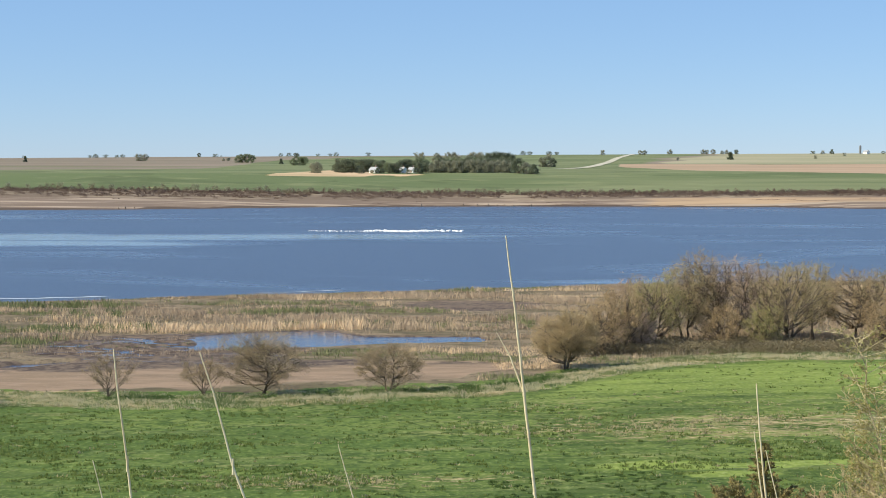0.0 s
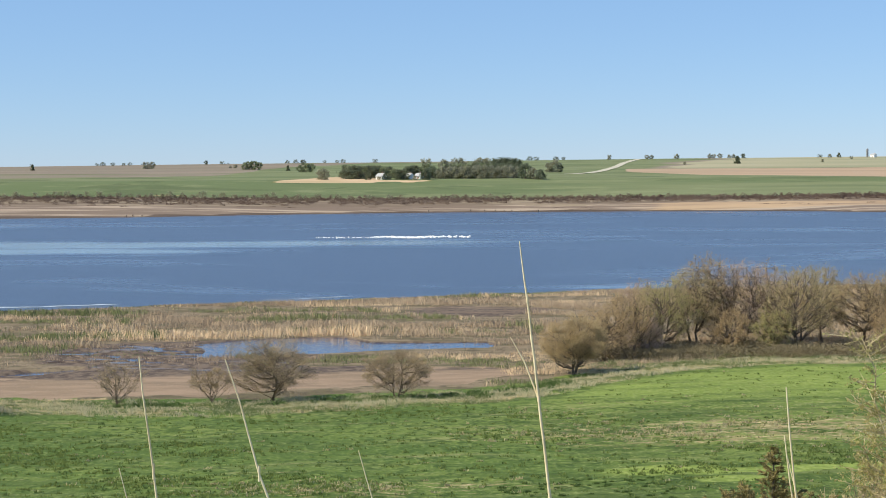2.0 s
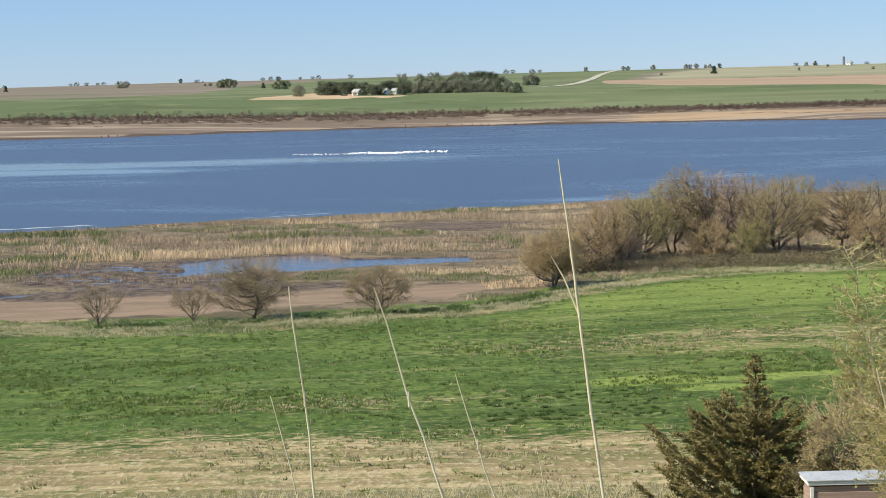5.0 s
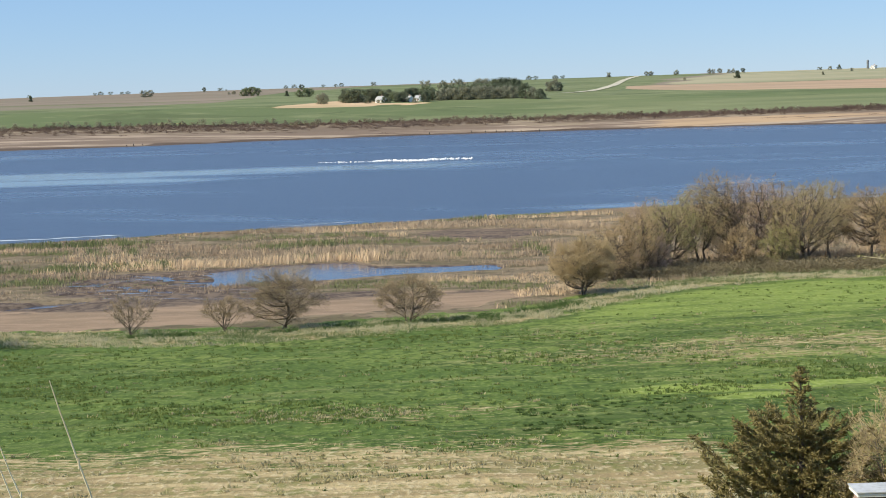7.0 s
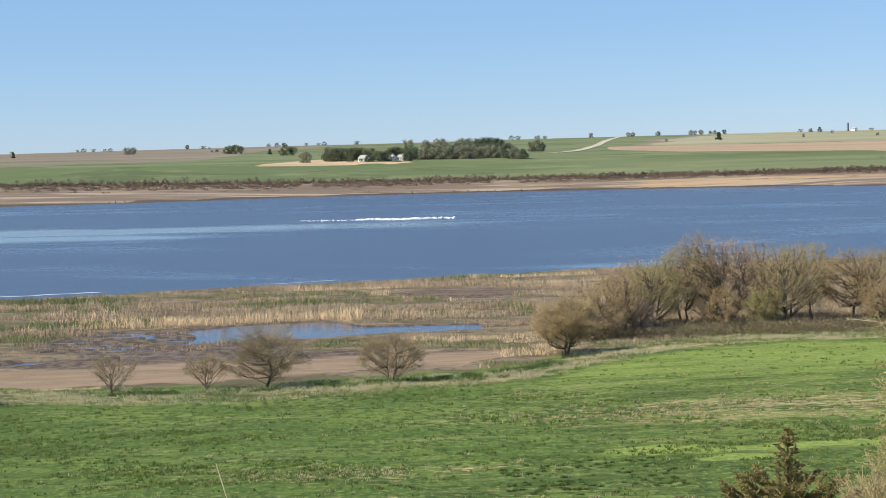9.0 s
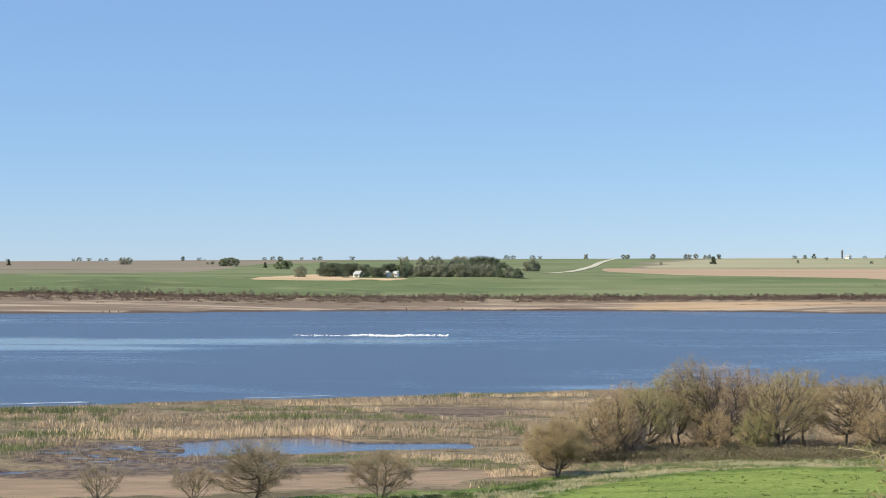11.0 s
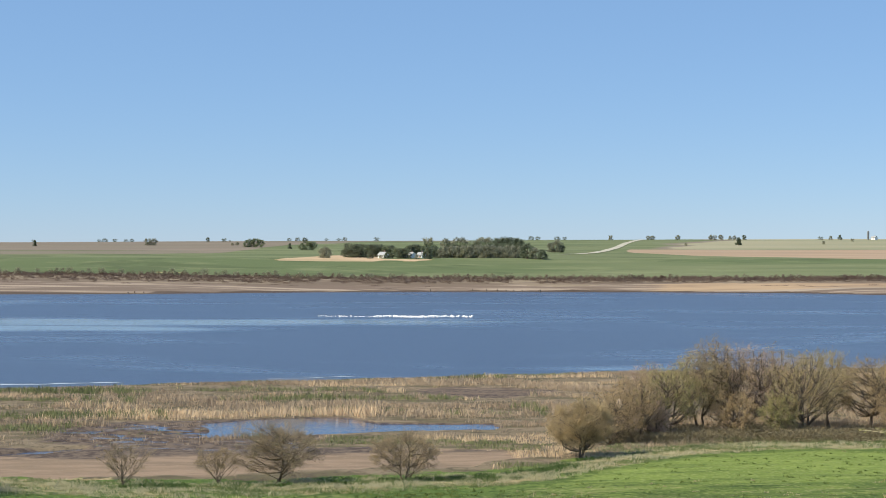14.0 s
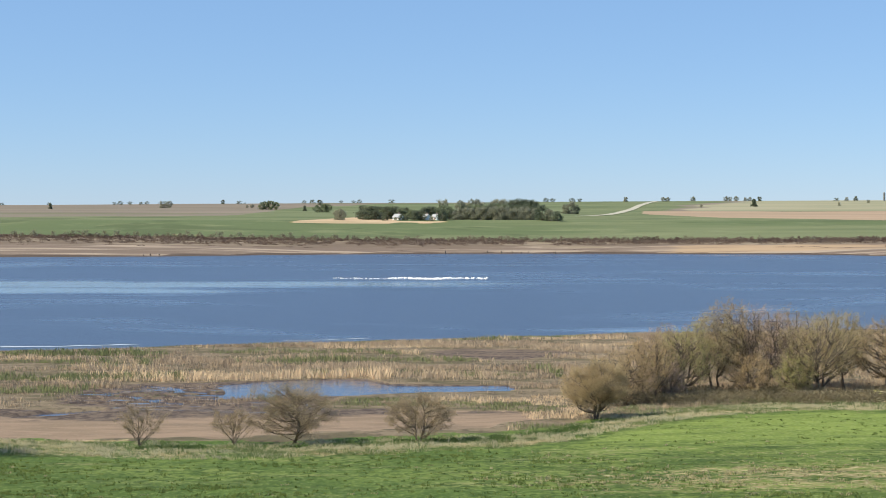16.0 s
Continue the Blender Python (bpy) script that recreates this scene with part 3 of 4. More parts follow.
def build_ground():
    ys = np.concatenate([np.arange(-60, 0, 6), np.arange(0, 75, 1.2), np.arange(75, 186, 0.8), np.arange(186, 240, 0.5), np.arange(240, 345, 0.9), np.arange(345, 985, 20),
                         np.arange(985, 1100, 3), np.arange(1100, 2640, 11), np.arange(2640, 4901, 160)])
    inner = np.linspace(-1, 1, 231)
    outer = np.array([1.15, 1.4, 1.8, 2.5, 3.6, 5.5, 8.5])
    us = np.concatenate([-outer[::-1], inner, outer])
    half = 10 + 0.36 * np.abs(ys)
    k = np.abs(us[None, :])
    grow = np.where(k > 1, 1 + (k - 1) * np.maximum(1, 500 / half)[:, None] * 0.9, k)
    X = np.sign(us)[None, :] * grow * half[:, None]
    Y = np.repeat(ys[:, None], len(us), 1)
    Z = height(X, Y)
    n, c = X.shape
    v = np.stack([X, Y, Z], -1).reshape(-1, 3)
    i = np.arange(n * c).reshape(n, c)
    f = np.stack([i[:-1, :-1], i[:-1, 1:], i[1:, 1:], i[1:, :-1]], -1).reshape(-1, 4)
    me = mesh_of("ground", v.tolist(), f.tolist(), M_LAND, True)
    one, two, three, four = covers(X.ravel(), Y.ravel())
    for name, cols in (("cover", one), ("cover_b", two), ("cover_c", three), ("cover_d", four)):
        at = me.color_attributes.new(name, "FLOAT_COLOR", "POINT")
        at.data.foreach_set("color", np.stack([*[np.clip(q, 0, 1) for q in cols], np.ones(len(v))], -1).astype(np.float32).ravel())
    return tagged(new("ground", me), "rolling green meadow, reed marsh and far crop fields", "ground", kind="structure")


build_ground()


def build_water():
    lake = mesh_of("lake", [(-3800, 270, 0), (3800, 270, 0), (3800, 1040, 0), (-3800, 1040, 0)], [(0, 1, 2, 3)], M_LAKE)
    tagged(new("lake_water", lake), "wind-rippled blue lake with paler calm streaks", "water", kind="structure")
    pond = mesh_of("pond", [(-60, 186, 0.34), (12, 186, 0.34), (12, 239, 0.34), (-60, 239, 0.34)], [(0, 1, 2, 3)], M_POND)
    tagged(new("pond_water", pond), "shallow blue pond among mud and reeds", "water", kind="structure")


build_water()


# ---- trees ----
def bent(r, a, b, r0, r1, n, sag):
    """A bent, tapering limb from a to b in n pieces."""
    a, b = np.array(a, float), np.array(b, float)
    pts = [a]
    span = np.linalg.norm(b - a)
    off = r.normal(size=3) * span * 0.09
    for k in range(1, n + 1):
        q = k / n
        p = a + (b - a) * q + (off + np.array([0, 0, sag * span])) * 4 * q * (1 - q) + r.normal(size=3) * span * 0.02 * (k < n)
        pts.append(p)
    rad = [r0 + (r1 - r0) * (k / n) ** 0.8 for k in range(n + 1)]
    return [(*pts[k], *pts[k + 1], rad[k], rad[k + 1]) for k in range(n)], pts


def bare_tree(name, seed, tall, wide, stems, label, twig, bud, bud_n=1.0, bud_size=0.09, trunk=0.22, at=(0, 0, 0), group="", twig_r=0.012, lumps=34, twigs=14, floor=0.3, fork=0.16, long=0.75,
              bark=None, lean=0.12, top=0.0, steep=(0.5, 1.0), shell=(0.66, 0.92), lump=0.1, limb=1.0):
    """A budding broadleaf tree: trunk, limbs that part low and reach to lumps of the crown, branches, twigs and buds."""
    r = np.random.default_rng(seed)
    ob = thing(name, at, label, "shrub" if "shrub" in name else "tree", group)
    wood, fine = [], []
    heads = []
    for k in range(stems):
        a = k * 2 * np.pi / stems + r.uniform(-0.6, 0.6)
        foot = np.array([math.cos(a), math.sin(a), 0]) * trunk * 0.7 * (stems > 1) - np.array([0, 0, 0.15])
        head = np.array([math.cos(a) * wide * lean, math.sin(a) * wide * lean, tall * r.uniform(0.55, 0.7)])
        seg, pts = bent(r, foot, head, trunk * (0.8 if stems > 1 else 1), trunk * 0.3, 6, 0.0)
        wood += seg
        heads.append(pts)
    mid, half = np.array([0, 0, tall * (0.5 + floor / 2)]), np.array([wide / 2, wide / 2, tall * (0.5 - floor / 2)])
    for k in range(lumps):
        # lump places: even over the sphere, mostly near its surface
        cz = 1 - 2 * (k + 0.5) / lumps
        az = k * 2.39996 + r.uniform(-0.35, 0.35)
        rho = math.sqrt(max(0, 1 - cz * cz))
        depth_in = r.uniform(*shell) if r.random() < 0.85 else r.uniform(0.25, 0.6)
        swell = 1 + 0.13 * math.sin(3 * az + seed) + r.uniform(-0.1, 0.1)
        c = mid + np.array([math.cos(az) * rho, math.sin(az) * rho, cz + top * rho]) * half * depth_in * swell
        # the nearest stem carries the limb
        pts = min(heads, key=lambda q: np.hypot(q[-1][0] - c[0], q[-1][1] - c[1]) + r.uniform(0, 0.5))
        want = c[2] - np.hypot(c[0], c[1]) * r.uniform(*steep)
        z0 = float(np.clip(want, tall * fork, pts[-1][2]))
        n0 = min(range(len(pts)), key=lambda q: abs(pts[q][2] - z0))
        reach = np.linalg.norm(c - pts[n0])
        r0 = min(trunk * 0.55, 0.025 + 0.019 * reach) * r.uniform(0.8, 1.2) * limb
        seg, lim = bent(r, pts[n0], c, r0, r0 * 0.22, 4, -0.05)
        wood += seg
        size = np.array([wide, wide, tall]) * r.uniform(0.8, 1.2) * lump
        for _ in range(5):
            e = c + np.clip(r.normal(size=3), -1.2, 1.2) * size * 0.68
            start = lim[r.integers(2, 5)]
            seg, br = bent(r, start, e, r0 * 0.3, twig_r, 2, 0.0)
            wood += seg
            way = e - start
            way /= np.linalg.norm(way) + 1e-6
            for _ in range(twigs):
                p = br[r.integers(1, 3)] + r.normal(size=3) * size * 0.22
                d = way * 0.7 + (p - mid) / (np.linalg.norm(p - mid) + 1e-6) * 0.6 + r.normal(size=3) * 0.55 + np.array([0, 0, 0.12])
                d /= np.linalg.norm(d)
                length = r.uniform(0.4, 1.1) * long
                fine.append((*p, *(p + d * length), twig_r, twig_r * 0.4))
                d2 = d + r.normal(size=3) * 0.5
                d2 /= np.linalg.norm(d2)
                q = p + d * length * r.uniform(0.3, 0.7)
                fine.append((*q, *(q + d2 * length * 0.6), twig_r * 0.7, twig_r * 0.3))
    v, f = tubes(wood, 4)
    part("trunk", mesh_of("trunk", v, f, bark or M_BARK, True), ob)
    fine = np.array(fine)
    v, f = tubes(fine, 3)
    part("branchwork", mesh_of("branchwork", v, f, twig), ob)
    if bud_n:
        n = int(len(fine) * bud_n)
        pick = fine[r.integers(0, len(fine), n)]
        c = pick[:, 0:3] + (pick[:, 3:6] - pick[:, 0:3]) * r.uniform(0.3, 1.05, (n, 1)) + r.normal(size=(n, 3)) * 0.03
        v, f = leaves(c, bud_size)
        part("foliage", mesh_of("foliage", v, f, bud), ob)
    return ob


def leafy_tree(name, seed, tall, wide, label, mat, n=420, size=0.55, at=(0, 0, 0), group="", trunk=0.3, base=0.22, conical=False):
    """A tree in leaf: tapered trunk, limbs, and a crown of clumps with gaps between them."""
    r = np.random.default_rng(seed)
    ob = thing(name, at, label, "tree", group)
    segs, hubs = [(0, 0, -0.3, 0, 0, tall * 0.5, trunk, trunk * 0.6), (0, 0, tall * 0.5, 0, 0, tall * 0.92, trunk * 0.6, 0.04)], []
    for k in range(26):
        a, h = k * 2.4 + r.uniform(-0.4, 0.4), base + (0.95 - base) * ((k * 0.7548 + r.uniform(0, 0.1)) % 1)
        reach = wide / 2 * (1.05 - h if conical else math.sqrt(max(0.08, 1 - ((h - 0.36) / 0.62) ** 2))) * r.uniform(0.5, 1.0)
        hub = np.array([math.cos(a) * reach, math.sin(a) * reach, tall * h])
        hubs.append(hub)
        segs.append((0, 0, max(0.1, hub[2] - reach * 0.6), *hub, trunk * 0.35, 0.04))
    v, f = tubes(segs, 5)
    part("trunk", mesh_of("trunk", v, f, M_BARK, True), ob)
    hubs = np.array(hubs)
    pick = hubs[r.integers(0, len(hubs), n)]
    c = pick + r.normal(size=(n, 3)) * np.array([wide, wide, tall * 0.8]) * 0.1
    c[:, 2] = np.clip(c[:, 2], tall * base * 0.6, tall * 1.02)
    v, f = leaves(c, size)
    part("crown", mesh_of("crown", v, f, mat), ob)
    return ob


SHORE_GROUP, GROVE_GROUP = "lone trees along the marsh", "budding grove by the meadow"


def near_trees():
    # lone trees between meadow and marsh
    def lone(seed, x, y, tall, wide, stems, label, twig, bud, **k):
        bare_tree("lone_tree", seed, tall, wide, stems, label, twig, bud, at=(x, y, hz(x, y) - 0.05), group=SHORE_GROUP, **k)

    lone(11, -18.8, 166.3, 6.8, 9.0, 1, "bare grey-brown tree with wide spreading branches on the marsh edge", M_TWIG_DARK, M_BUD, bud_n=0.6, bud_size=0.04, trunk=0.23, lumps=64, twigs=20, twig_r=0.0095, limb=0.85, steep=(0.1, 0.6), floor=0.14, fork=0.08, lean=0.05, long=0.7)
    lone(12, -5.6, 166.8, 4.8, 7.4, 2, "low round-topped bare tree on the marsh edge", M_TWIG_DARK, M_BUD_RUST, bud_n=1.0, bud_size=0.04, trunk=0.13, lumps=50, twigs=18, twig_r=0.009, limb=0.85, steep=(0.3, 0.9), floor=0.2, top=0.22, fork=0.1, lean=0.06, long=0.6)
    lone(13, 14.35, 188.6, 6.4, 7.6, 2, "dense tan-brown tree standing before the grove", M_TWIG, M_BUD_RUST, bud_n=2.8, bud_size=0.05, trunk=0.2, lumps=60, twigs=24, twig_r=0.01, floor=0.24, fork=0.14)
    lone(14, -34.1, 163.3, 4.0, 6.0, 3, "thin bare sapling at the edge of the mud flat", M_TWIG_DARK, M_BUD_RUST, bud_n=1.0, bud_size=0.035, trunk=0.07, lumps=24, twigs=9, steep=(0.8, 1.4), floor=0.3, top=0.35, fork=0.05, long=0.55, twig_r=0.01)
    lone(15, -24.8, 166.5, 3.5, 5.5, 4, "low bare shrub-like tree at the edge of the mud", M_TWIG_DARK, M_BUD_RUST, bud_n=1.0, bud_size=0.04, trunk=0.06, lumps=26, twigs=10, steep=(0.7, 1.2), floor=0.3, top=0.4, fork=0.05, long=0.55, twig_r=0.01)
    lone(16, -50.6, 151.6, 7.4, 8.2, 2, "full budding olive-brown tree beside the meadow", M_TWIG_RUST, M_BUD_RUST, bud_n=2.0, bud_size=0.05, trunk=0.2, lumps=48, twigs=18, floor=0.12, fork=0.1)
    # grove
    looks = [(M_TWIG, M_BUD, 1.5), (M_TWIG_RUST, M_BUD_RUST, 1.4), (M_TWIG_RED, M_TWIG_RED, 0.9), (M_TWIG, M_BUD_GREEN, 1.7)]
    names = ["grey-trunked grove tree with opening olive buds", "brown twiggy grove tree with rusty buds", "bare mauve-brown grove tree with upswept limbs", "grove tree just coming into green leaf"]
    rows = [(19.2, 203, 6.7, 7.6, 1), (22.8, 205, 8.6, 7.4, 1), (28.0, 212, 9.6, 9.0, 3), (32.0, 216, 10.8, 8.6, 0), (34.9, 219, 12.2, 9.0, 1), (40.0, 221, 11.7, 10.4, 2),
            (46.1, 213, 11.2, 10.6, 0), (51.0, 221, 10.5, 9.0, 0), (55.8, 219, 9.8, 9.6, 1), (61.2, 222, 9.7, 10.0, 0), (67, 218, 10.4, 9.6, 2), (73, 222, 10.2, 9.6, 1),
            (43.3, 225, 10.4, 9.0, 1), (36.8, 212, 5.6, 6.0, 1), (58.6, 212, 6.0, 7.0, 1), (26.0, 217, 9.0, 8.0, 2), (42.2, 211, 5.4, 5.6, 3), (47.5, 226, 9.6, 9, 2), (25.2, 207, 5.0, 4.6, 2)]
    for n, (x, y, tall, wide, look_n) in enumerate(rows):
        twig, bud, many = looks[look_n]
        bare_tree("grove_tree", 30 + n, tall * 1.02, wide, (1, 2, 3, 2)[n % 4], names[look_n], twig, bud, bud_n=many, bud_size=0.06, trunk=0.24, lumps=int(40 + 4.6 * tall), twigs=10, floor=0.2 if tall > 8 else 0.12, fork=0.18 if tall > 8 else 0.1, twig_r=0.0105, long=0.42, shell=(0.72, 0.94), lump=0.085, limb=0.75,
                  at=(x, y, hz(x, y) - 0.05), group=GROVE_GROUP)


near_trees()


def cedar():
    """A red cedar: trunk, whorls of upswept boughs, flat sprays of scale leaves."""
    r = np.random.default_rng(5)
    x, y = 10.45, 52.0
    z = hz(x, y)
    tall = 15.6 - z
    ob = thing("cedar_tree", (x, y, z), "dark olive-green red cedar with bronze-tipped sprays", "tree")
    segs, pos, way = [(0, 0, -0.2, 0, 0, tall * 0.5, 0.17, 0.11), (0, 0, tall * 0.5, 0, 0, tall * 0.99, 0.11, 0.012)], [], []
    for k in range(165):
        h = 0.1 + 0.89 * (k / 165) ** 0.85
        a = k * 2.4 + r.uniform(-0.3, 0.3)
        drop = tall * (1 - h)
        reach = np.interp(drop, [0, 0.6, 1.0, 1.3, 1.65, 2.0, 2.4, 2.9, 3.8, 5, 8], [0.03, 0.12, 0.26, 0.62, 1.6, 2.35, 2.85, 3.25, 4.0, 4.4, 4.0]) * r.uniform(0.62, 1.1) * (1 + 0.12 * math.sin(3 * a + 1))
        rise = reach * r.uniform(0.3, 0.6)
        m = int(6 + 36 * reach)
        if drop < 1.5:
            if k % 2:
                continue
            reach = r.uniform(0.35, 1.0) * (0.08 + 0.42 * drop)
            rise, m = reach * r.uniform(0.7, 1.3), int(4 + 15 * reach)
        p0 = np.array([0, 0, max(0.2, h * tall - rise * 0.9)])
        p1 = p0 + np.array([math.cos(a) * reach * 0.6, math.sin(a) * reach * 0.6, rise * 0.3])
        p2 = p0 + np.array([math.cos(a) * reach, math.sin(a) * reach, rise])
        segs += [(*p0, *p1, 0.035 * (1.1 - h), 0.022 * (1.1 - h)), (*p1, *p2, 0.022 * (1.1 - h), 0.006)]
        for q in r.uniform(0.06, 1.0, m):
            c = p0 + (p1 - p0) * q / 0.6 if q < 0.6 else p1 + (p2 - p1) * (q - 0.6) / 0.4
            d = np.array([math.cos(a), math.sin(a), 0.5]) + r.normal(size=3) * np.array([0.6, 0.6, 0.25])
            d /= np.linalg.norm(d)
            length = r.uniform(0.15, 0.42) * (1.15 - 0.5 * q) * min(1, 0.35 + 0.45 * drop)
            segs.append((*c, *(c + d * length), 0.006, 0.003))
            for w in np.linspace(0.2, 1, 8):
                pos.append(c + d * length * w + r.normal(size=3) * np.array([0.05, 0.05, 0.022]))
                way.append(d + r.normal(size=3) * 0.3)
    v, f = tubes(segs, 3)
    part("trunk", mesh_of("trunk", v, f, M_BARK, True), ob)
    v, f = leaves(pos, 0.041, long=1.9, axis=np.array(way))
    part("foliage", mesh_of("foliage", v, f, M_CEDAR), ob)


cedar()


def young_tree():
    """A slender leaning tree: a few pale stems, side shoots, and small leaves in loose sprays."""
    r = np.random.default_rng(71)
    x, y = 12.6, 36.0
    z = hz(x, y) - 0.1
    ob = thing("young_tree", (x, y, z), "slender leaning young tree with pale stems and small yellow-green leaves", "tree")
    ends = [(-3.44, 0.0, 9.41), (-2.2, 0.5, 8.91), (-2.6, -0.7, 7.21), (-1.2, -0.3, 9.21), (-3.1, 0.8, 6.71), (-0.4, 0.7, 8.81), (-1.9, -1.1, 6.01), (0.8, 0, 8.41), (-2.9, 0.3, 7.9), (-1.5, 0.9, 7.6), (-0.8, -0.6, 9.2), (0.3, -0.4, 9.1)]
    wood, fine, buds = [], [], []
    for k, (ex, ey, ez) in enumerate(ends):
        foot = np.array([r.uniform(-0.25, 0.25), r.uniform(-0.2, 0.2), 0])
        end = np.array([ex, ey, ez])
        last = foot
        for q in range(1, 13):
            u = q / 12
            p = foot + (end - foot) * np.array([u ** 0.66, u ** 0.66, u]) + r.normal(size=3) * 0.05
            wide = 0.05 * (1.2 - u)
            wood.append((*last, *p, wide + 0.004, wide))
            if u > 0.3:
                for _ in range(11):
                    d = np.array([r.normal() * 0.9 - 0.35, r.normal() * 0.8, r.uniform(0.1, 0.9)])
                    d /= np.linalg.norm(d)
                    length = r.uniform(0.4, 1.55) * (1.25 - 0.7 * u)
                    s = p + (last - p) * r.random()
                    e = s + d * length
                    fine.append((*s, *e, 0.010, 0.005))
                    for w in r.uniform(0.2, 1.0, 4):
                        c = s + (e - s) * w
                        d2 = d + r.normal(size=3) * 0.8
                        e2 = c + d2 / np.linalg.norm(d2) * r.uniform(0.1, 0.3)
                        fine.append((*c, *e2, 0.006, 0.003))
                        buds += [c + (e2 - c) * v + r.normal(size=3) * 0.025 for v in r.uniform(0.3, 1.1, 9)]
            last = p
    # a bare dead twig low on the tree
    wood += [(-2.55, 0.1, 6.3, -3.1, 0.1, 6.62, 0.014, 0.011), (-3.1, 0.1, 6.62, -3.5, 0.1, 6.95, 0.011, 0.006)]
    v, f = tubes(wood, 6)
    part("trunk", mesh_of("trunk", v, f, M_STEM, True), ob)
    v, f = tubes(fine, 3)
    part("branchwork", mesh_of("branchwork", v, f, M_STEM), ob)
    v, f = leaves(buds, 0.026, long=1.4)
    part("foliage", mesh_of("foliage", v, f, M_LEAF_YOUNG), ob)


young_tree()
bare_tree("budding_shrub", 72, 6.3, 4.6, 6, "twiggy tan shrub with opening buds beside the shed", M_TWIG, M_BUD, bud_n=2.2, bud_size=0.034, trunk=0.05,
          at=(13.5, 50.0, hz(13.5, 50.0) - 0.1), twig_r=0.009, lumps=64, twigs=15, floor=0.05, fork=0.05, lean=0.2, long=0.45)


# ---- shed on the slope ----
def shed():
    x0, x1, y0, y1, top = 10.16, 12.75, 43.5, 44.5, 13.47
    cx, cy, z = (x0 + x1) / 2, (y0 + y1) / 2, hz(11.8, 44.0) - 0.15
    tall = top - z - 0.2
    ob = thing("shed", (cx, cy, z), "small pinkish board-sided shed with a flat sheet-metal roof", "shed")
    w, d = x1 - x0 - 0.24, y1 - y0 - 0.16
    part("body", box("body", (w, d, tall), M_BOARD, (0, 0, tall / 2)), ob)
    n = int(tall / 0.24)
    front = box("board", (w + 0.04, 0.03, 0.2), M_BOARD, (0, 0, 0), 0.006)
    side = box("board", (0.03, d, 0.2), M_BOARD, (0, 0, 0), 0.006)
    for k in range(n):
        h = 0.14 + k * 0.24
        part("board", front, ob).location = (0, -d / 2 - 0.015, h)
        part("board", side, ob).location = (-w / 2 - 0.015, 0, h)
        part("board", side, ob).location = (w / 2 + 0.015, 0, h)
    for sx in (-1, 1):
        part("corner_trim", box("corner_trim", (0.1, 0.05, tall), M_WHITE, (sx * (w / 2 + 0.0), -d / 2 - 0.045, tall / 2), 0.006), ob, "pale corner board")
    part("fascia", box("fascia", (x1 - x0, y1 - y0, 0.11), M_WHITE, (0, 0, tall + 0.105), 0.015), ob, "white painted fascia")
    part("roof", box("roof", (x1 - x0 + 0.06, y1 - y0 + 0.06, 0.05), M_METAL, (0, 0, tall + 0.187), 0.012), ob, "grey sheet-metal roof")


shed()


# ---- dry grass stalks at the lookout ----
def stalk(x, y, tip_z, lean_x, lean_y, thick, seed, leaf=None):
    """One dry prairie-grass stem with joints, sheaths and a leaf or two."""
    r = np.random.default_rng(seed)
    z = hz(x - lean_x, y - lean_y) - 0.02
    ob = thing("grass_stalk", (x - lean_x, y - lean_y, z), "tall dry straw-coloured prairie grass stalk", "grass", "dry grass stalks")
    tall = tip_z - z
    n = 60
    sway = np.cumsum(r.normal(size=n + 1)) * 0.0009
    sway -= sway[-1]
    pts = [np.array([lean_x * k / n + sway[k] + 0.004 * math.sin(k * 0.45 + seed) * (1 - k / n), lean_y * k / n, tall * k / n]) for k in range(n + 1)]
    rad = [thick * (1.15 - 0.35 * k / n - 0.5 * (k / n) ** 14) for k in range(n + 1)]
    line = []
    for k in range(n):
        line.append((*pts[k], *pts[k + 1], rad[k], rad[k + 1]))
        if k % 5 == 2:
            line.append((*(pts[k] - np.array([0, 0, 0.005])), *(pts[k] + np.array([0, 0, 0.006])), rad[k] * 1.18, rad[k] * 1.08))
    v, f = tubes(line, 6)
    part("stem", mesh_of("stem", v, f, M_STRAW, True), ob)
    if leaf:
        k, dx, length = leaf
        a = pts[k]
        b = a + np.array([dx * 0.5, 0.01, length * 0.6])
        c = a + np.array([dx, 0.015, length])
        v, f = tubes([(*a, *b, thick * 0.5, thick * 0.42), (*b, *c, thick * 0.42, thick * 0.1)], 4)
        part("leaf", mesh_of("leaf", v, f, M_STRAW), ob, "dry side leaf")
    return ob


stalk(0.117, 3.00, 24.344, -0.256, 0.00, 0.0037, 1, (52, -0.052, 0.115))
stalk(-0.226, 1.10, 24.346, -0.166, 0.00, 0.0014, 2)
stalk(-0.167, 1.10, 24.344, -0.443, 0.00, 0.0014, 3)
stalk(-0.105, 1.60, 24.194, -0.448, 0.00, 0.0014, 4)
stalk(-0.241, 1.10, 24.269, -0.410, 0.00, 0.0010, 5)
stalk(0.176, 0.90, 24.349, -0.172, 0.00, 0.0012, 6)
stalk(0.175, 0.90, 24.322, -0.200, 0.00, 0.0011, 7)
stalk(0.323, 1.60, 24.188, -0.360, 0.00, 0.0014, 8)
stalk(-0.024, 1.60, 24.116, -0.290, 0.00, 0.0011, 12)
stalk(-0.283, 1.60, 24.091, -0.200, 0.00, 0.0010, 13)
stalk(-0.134, 1.60, 24.137, -0.220, 0.00, 0.0007, 14)
stalk(-1.226, 1.40, 24.459, -0.500, 0.00, 0.0017, 9)
stalk(-1.298, 1.40, 24.416, -0.580, 0.00, 0.0016, 10)
stalk(-1.290, 1.40, 24.424, -0.560, 0.00, 0.0015, 11)


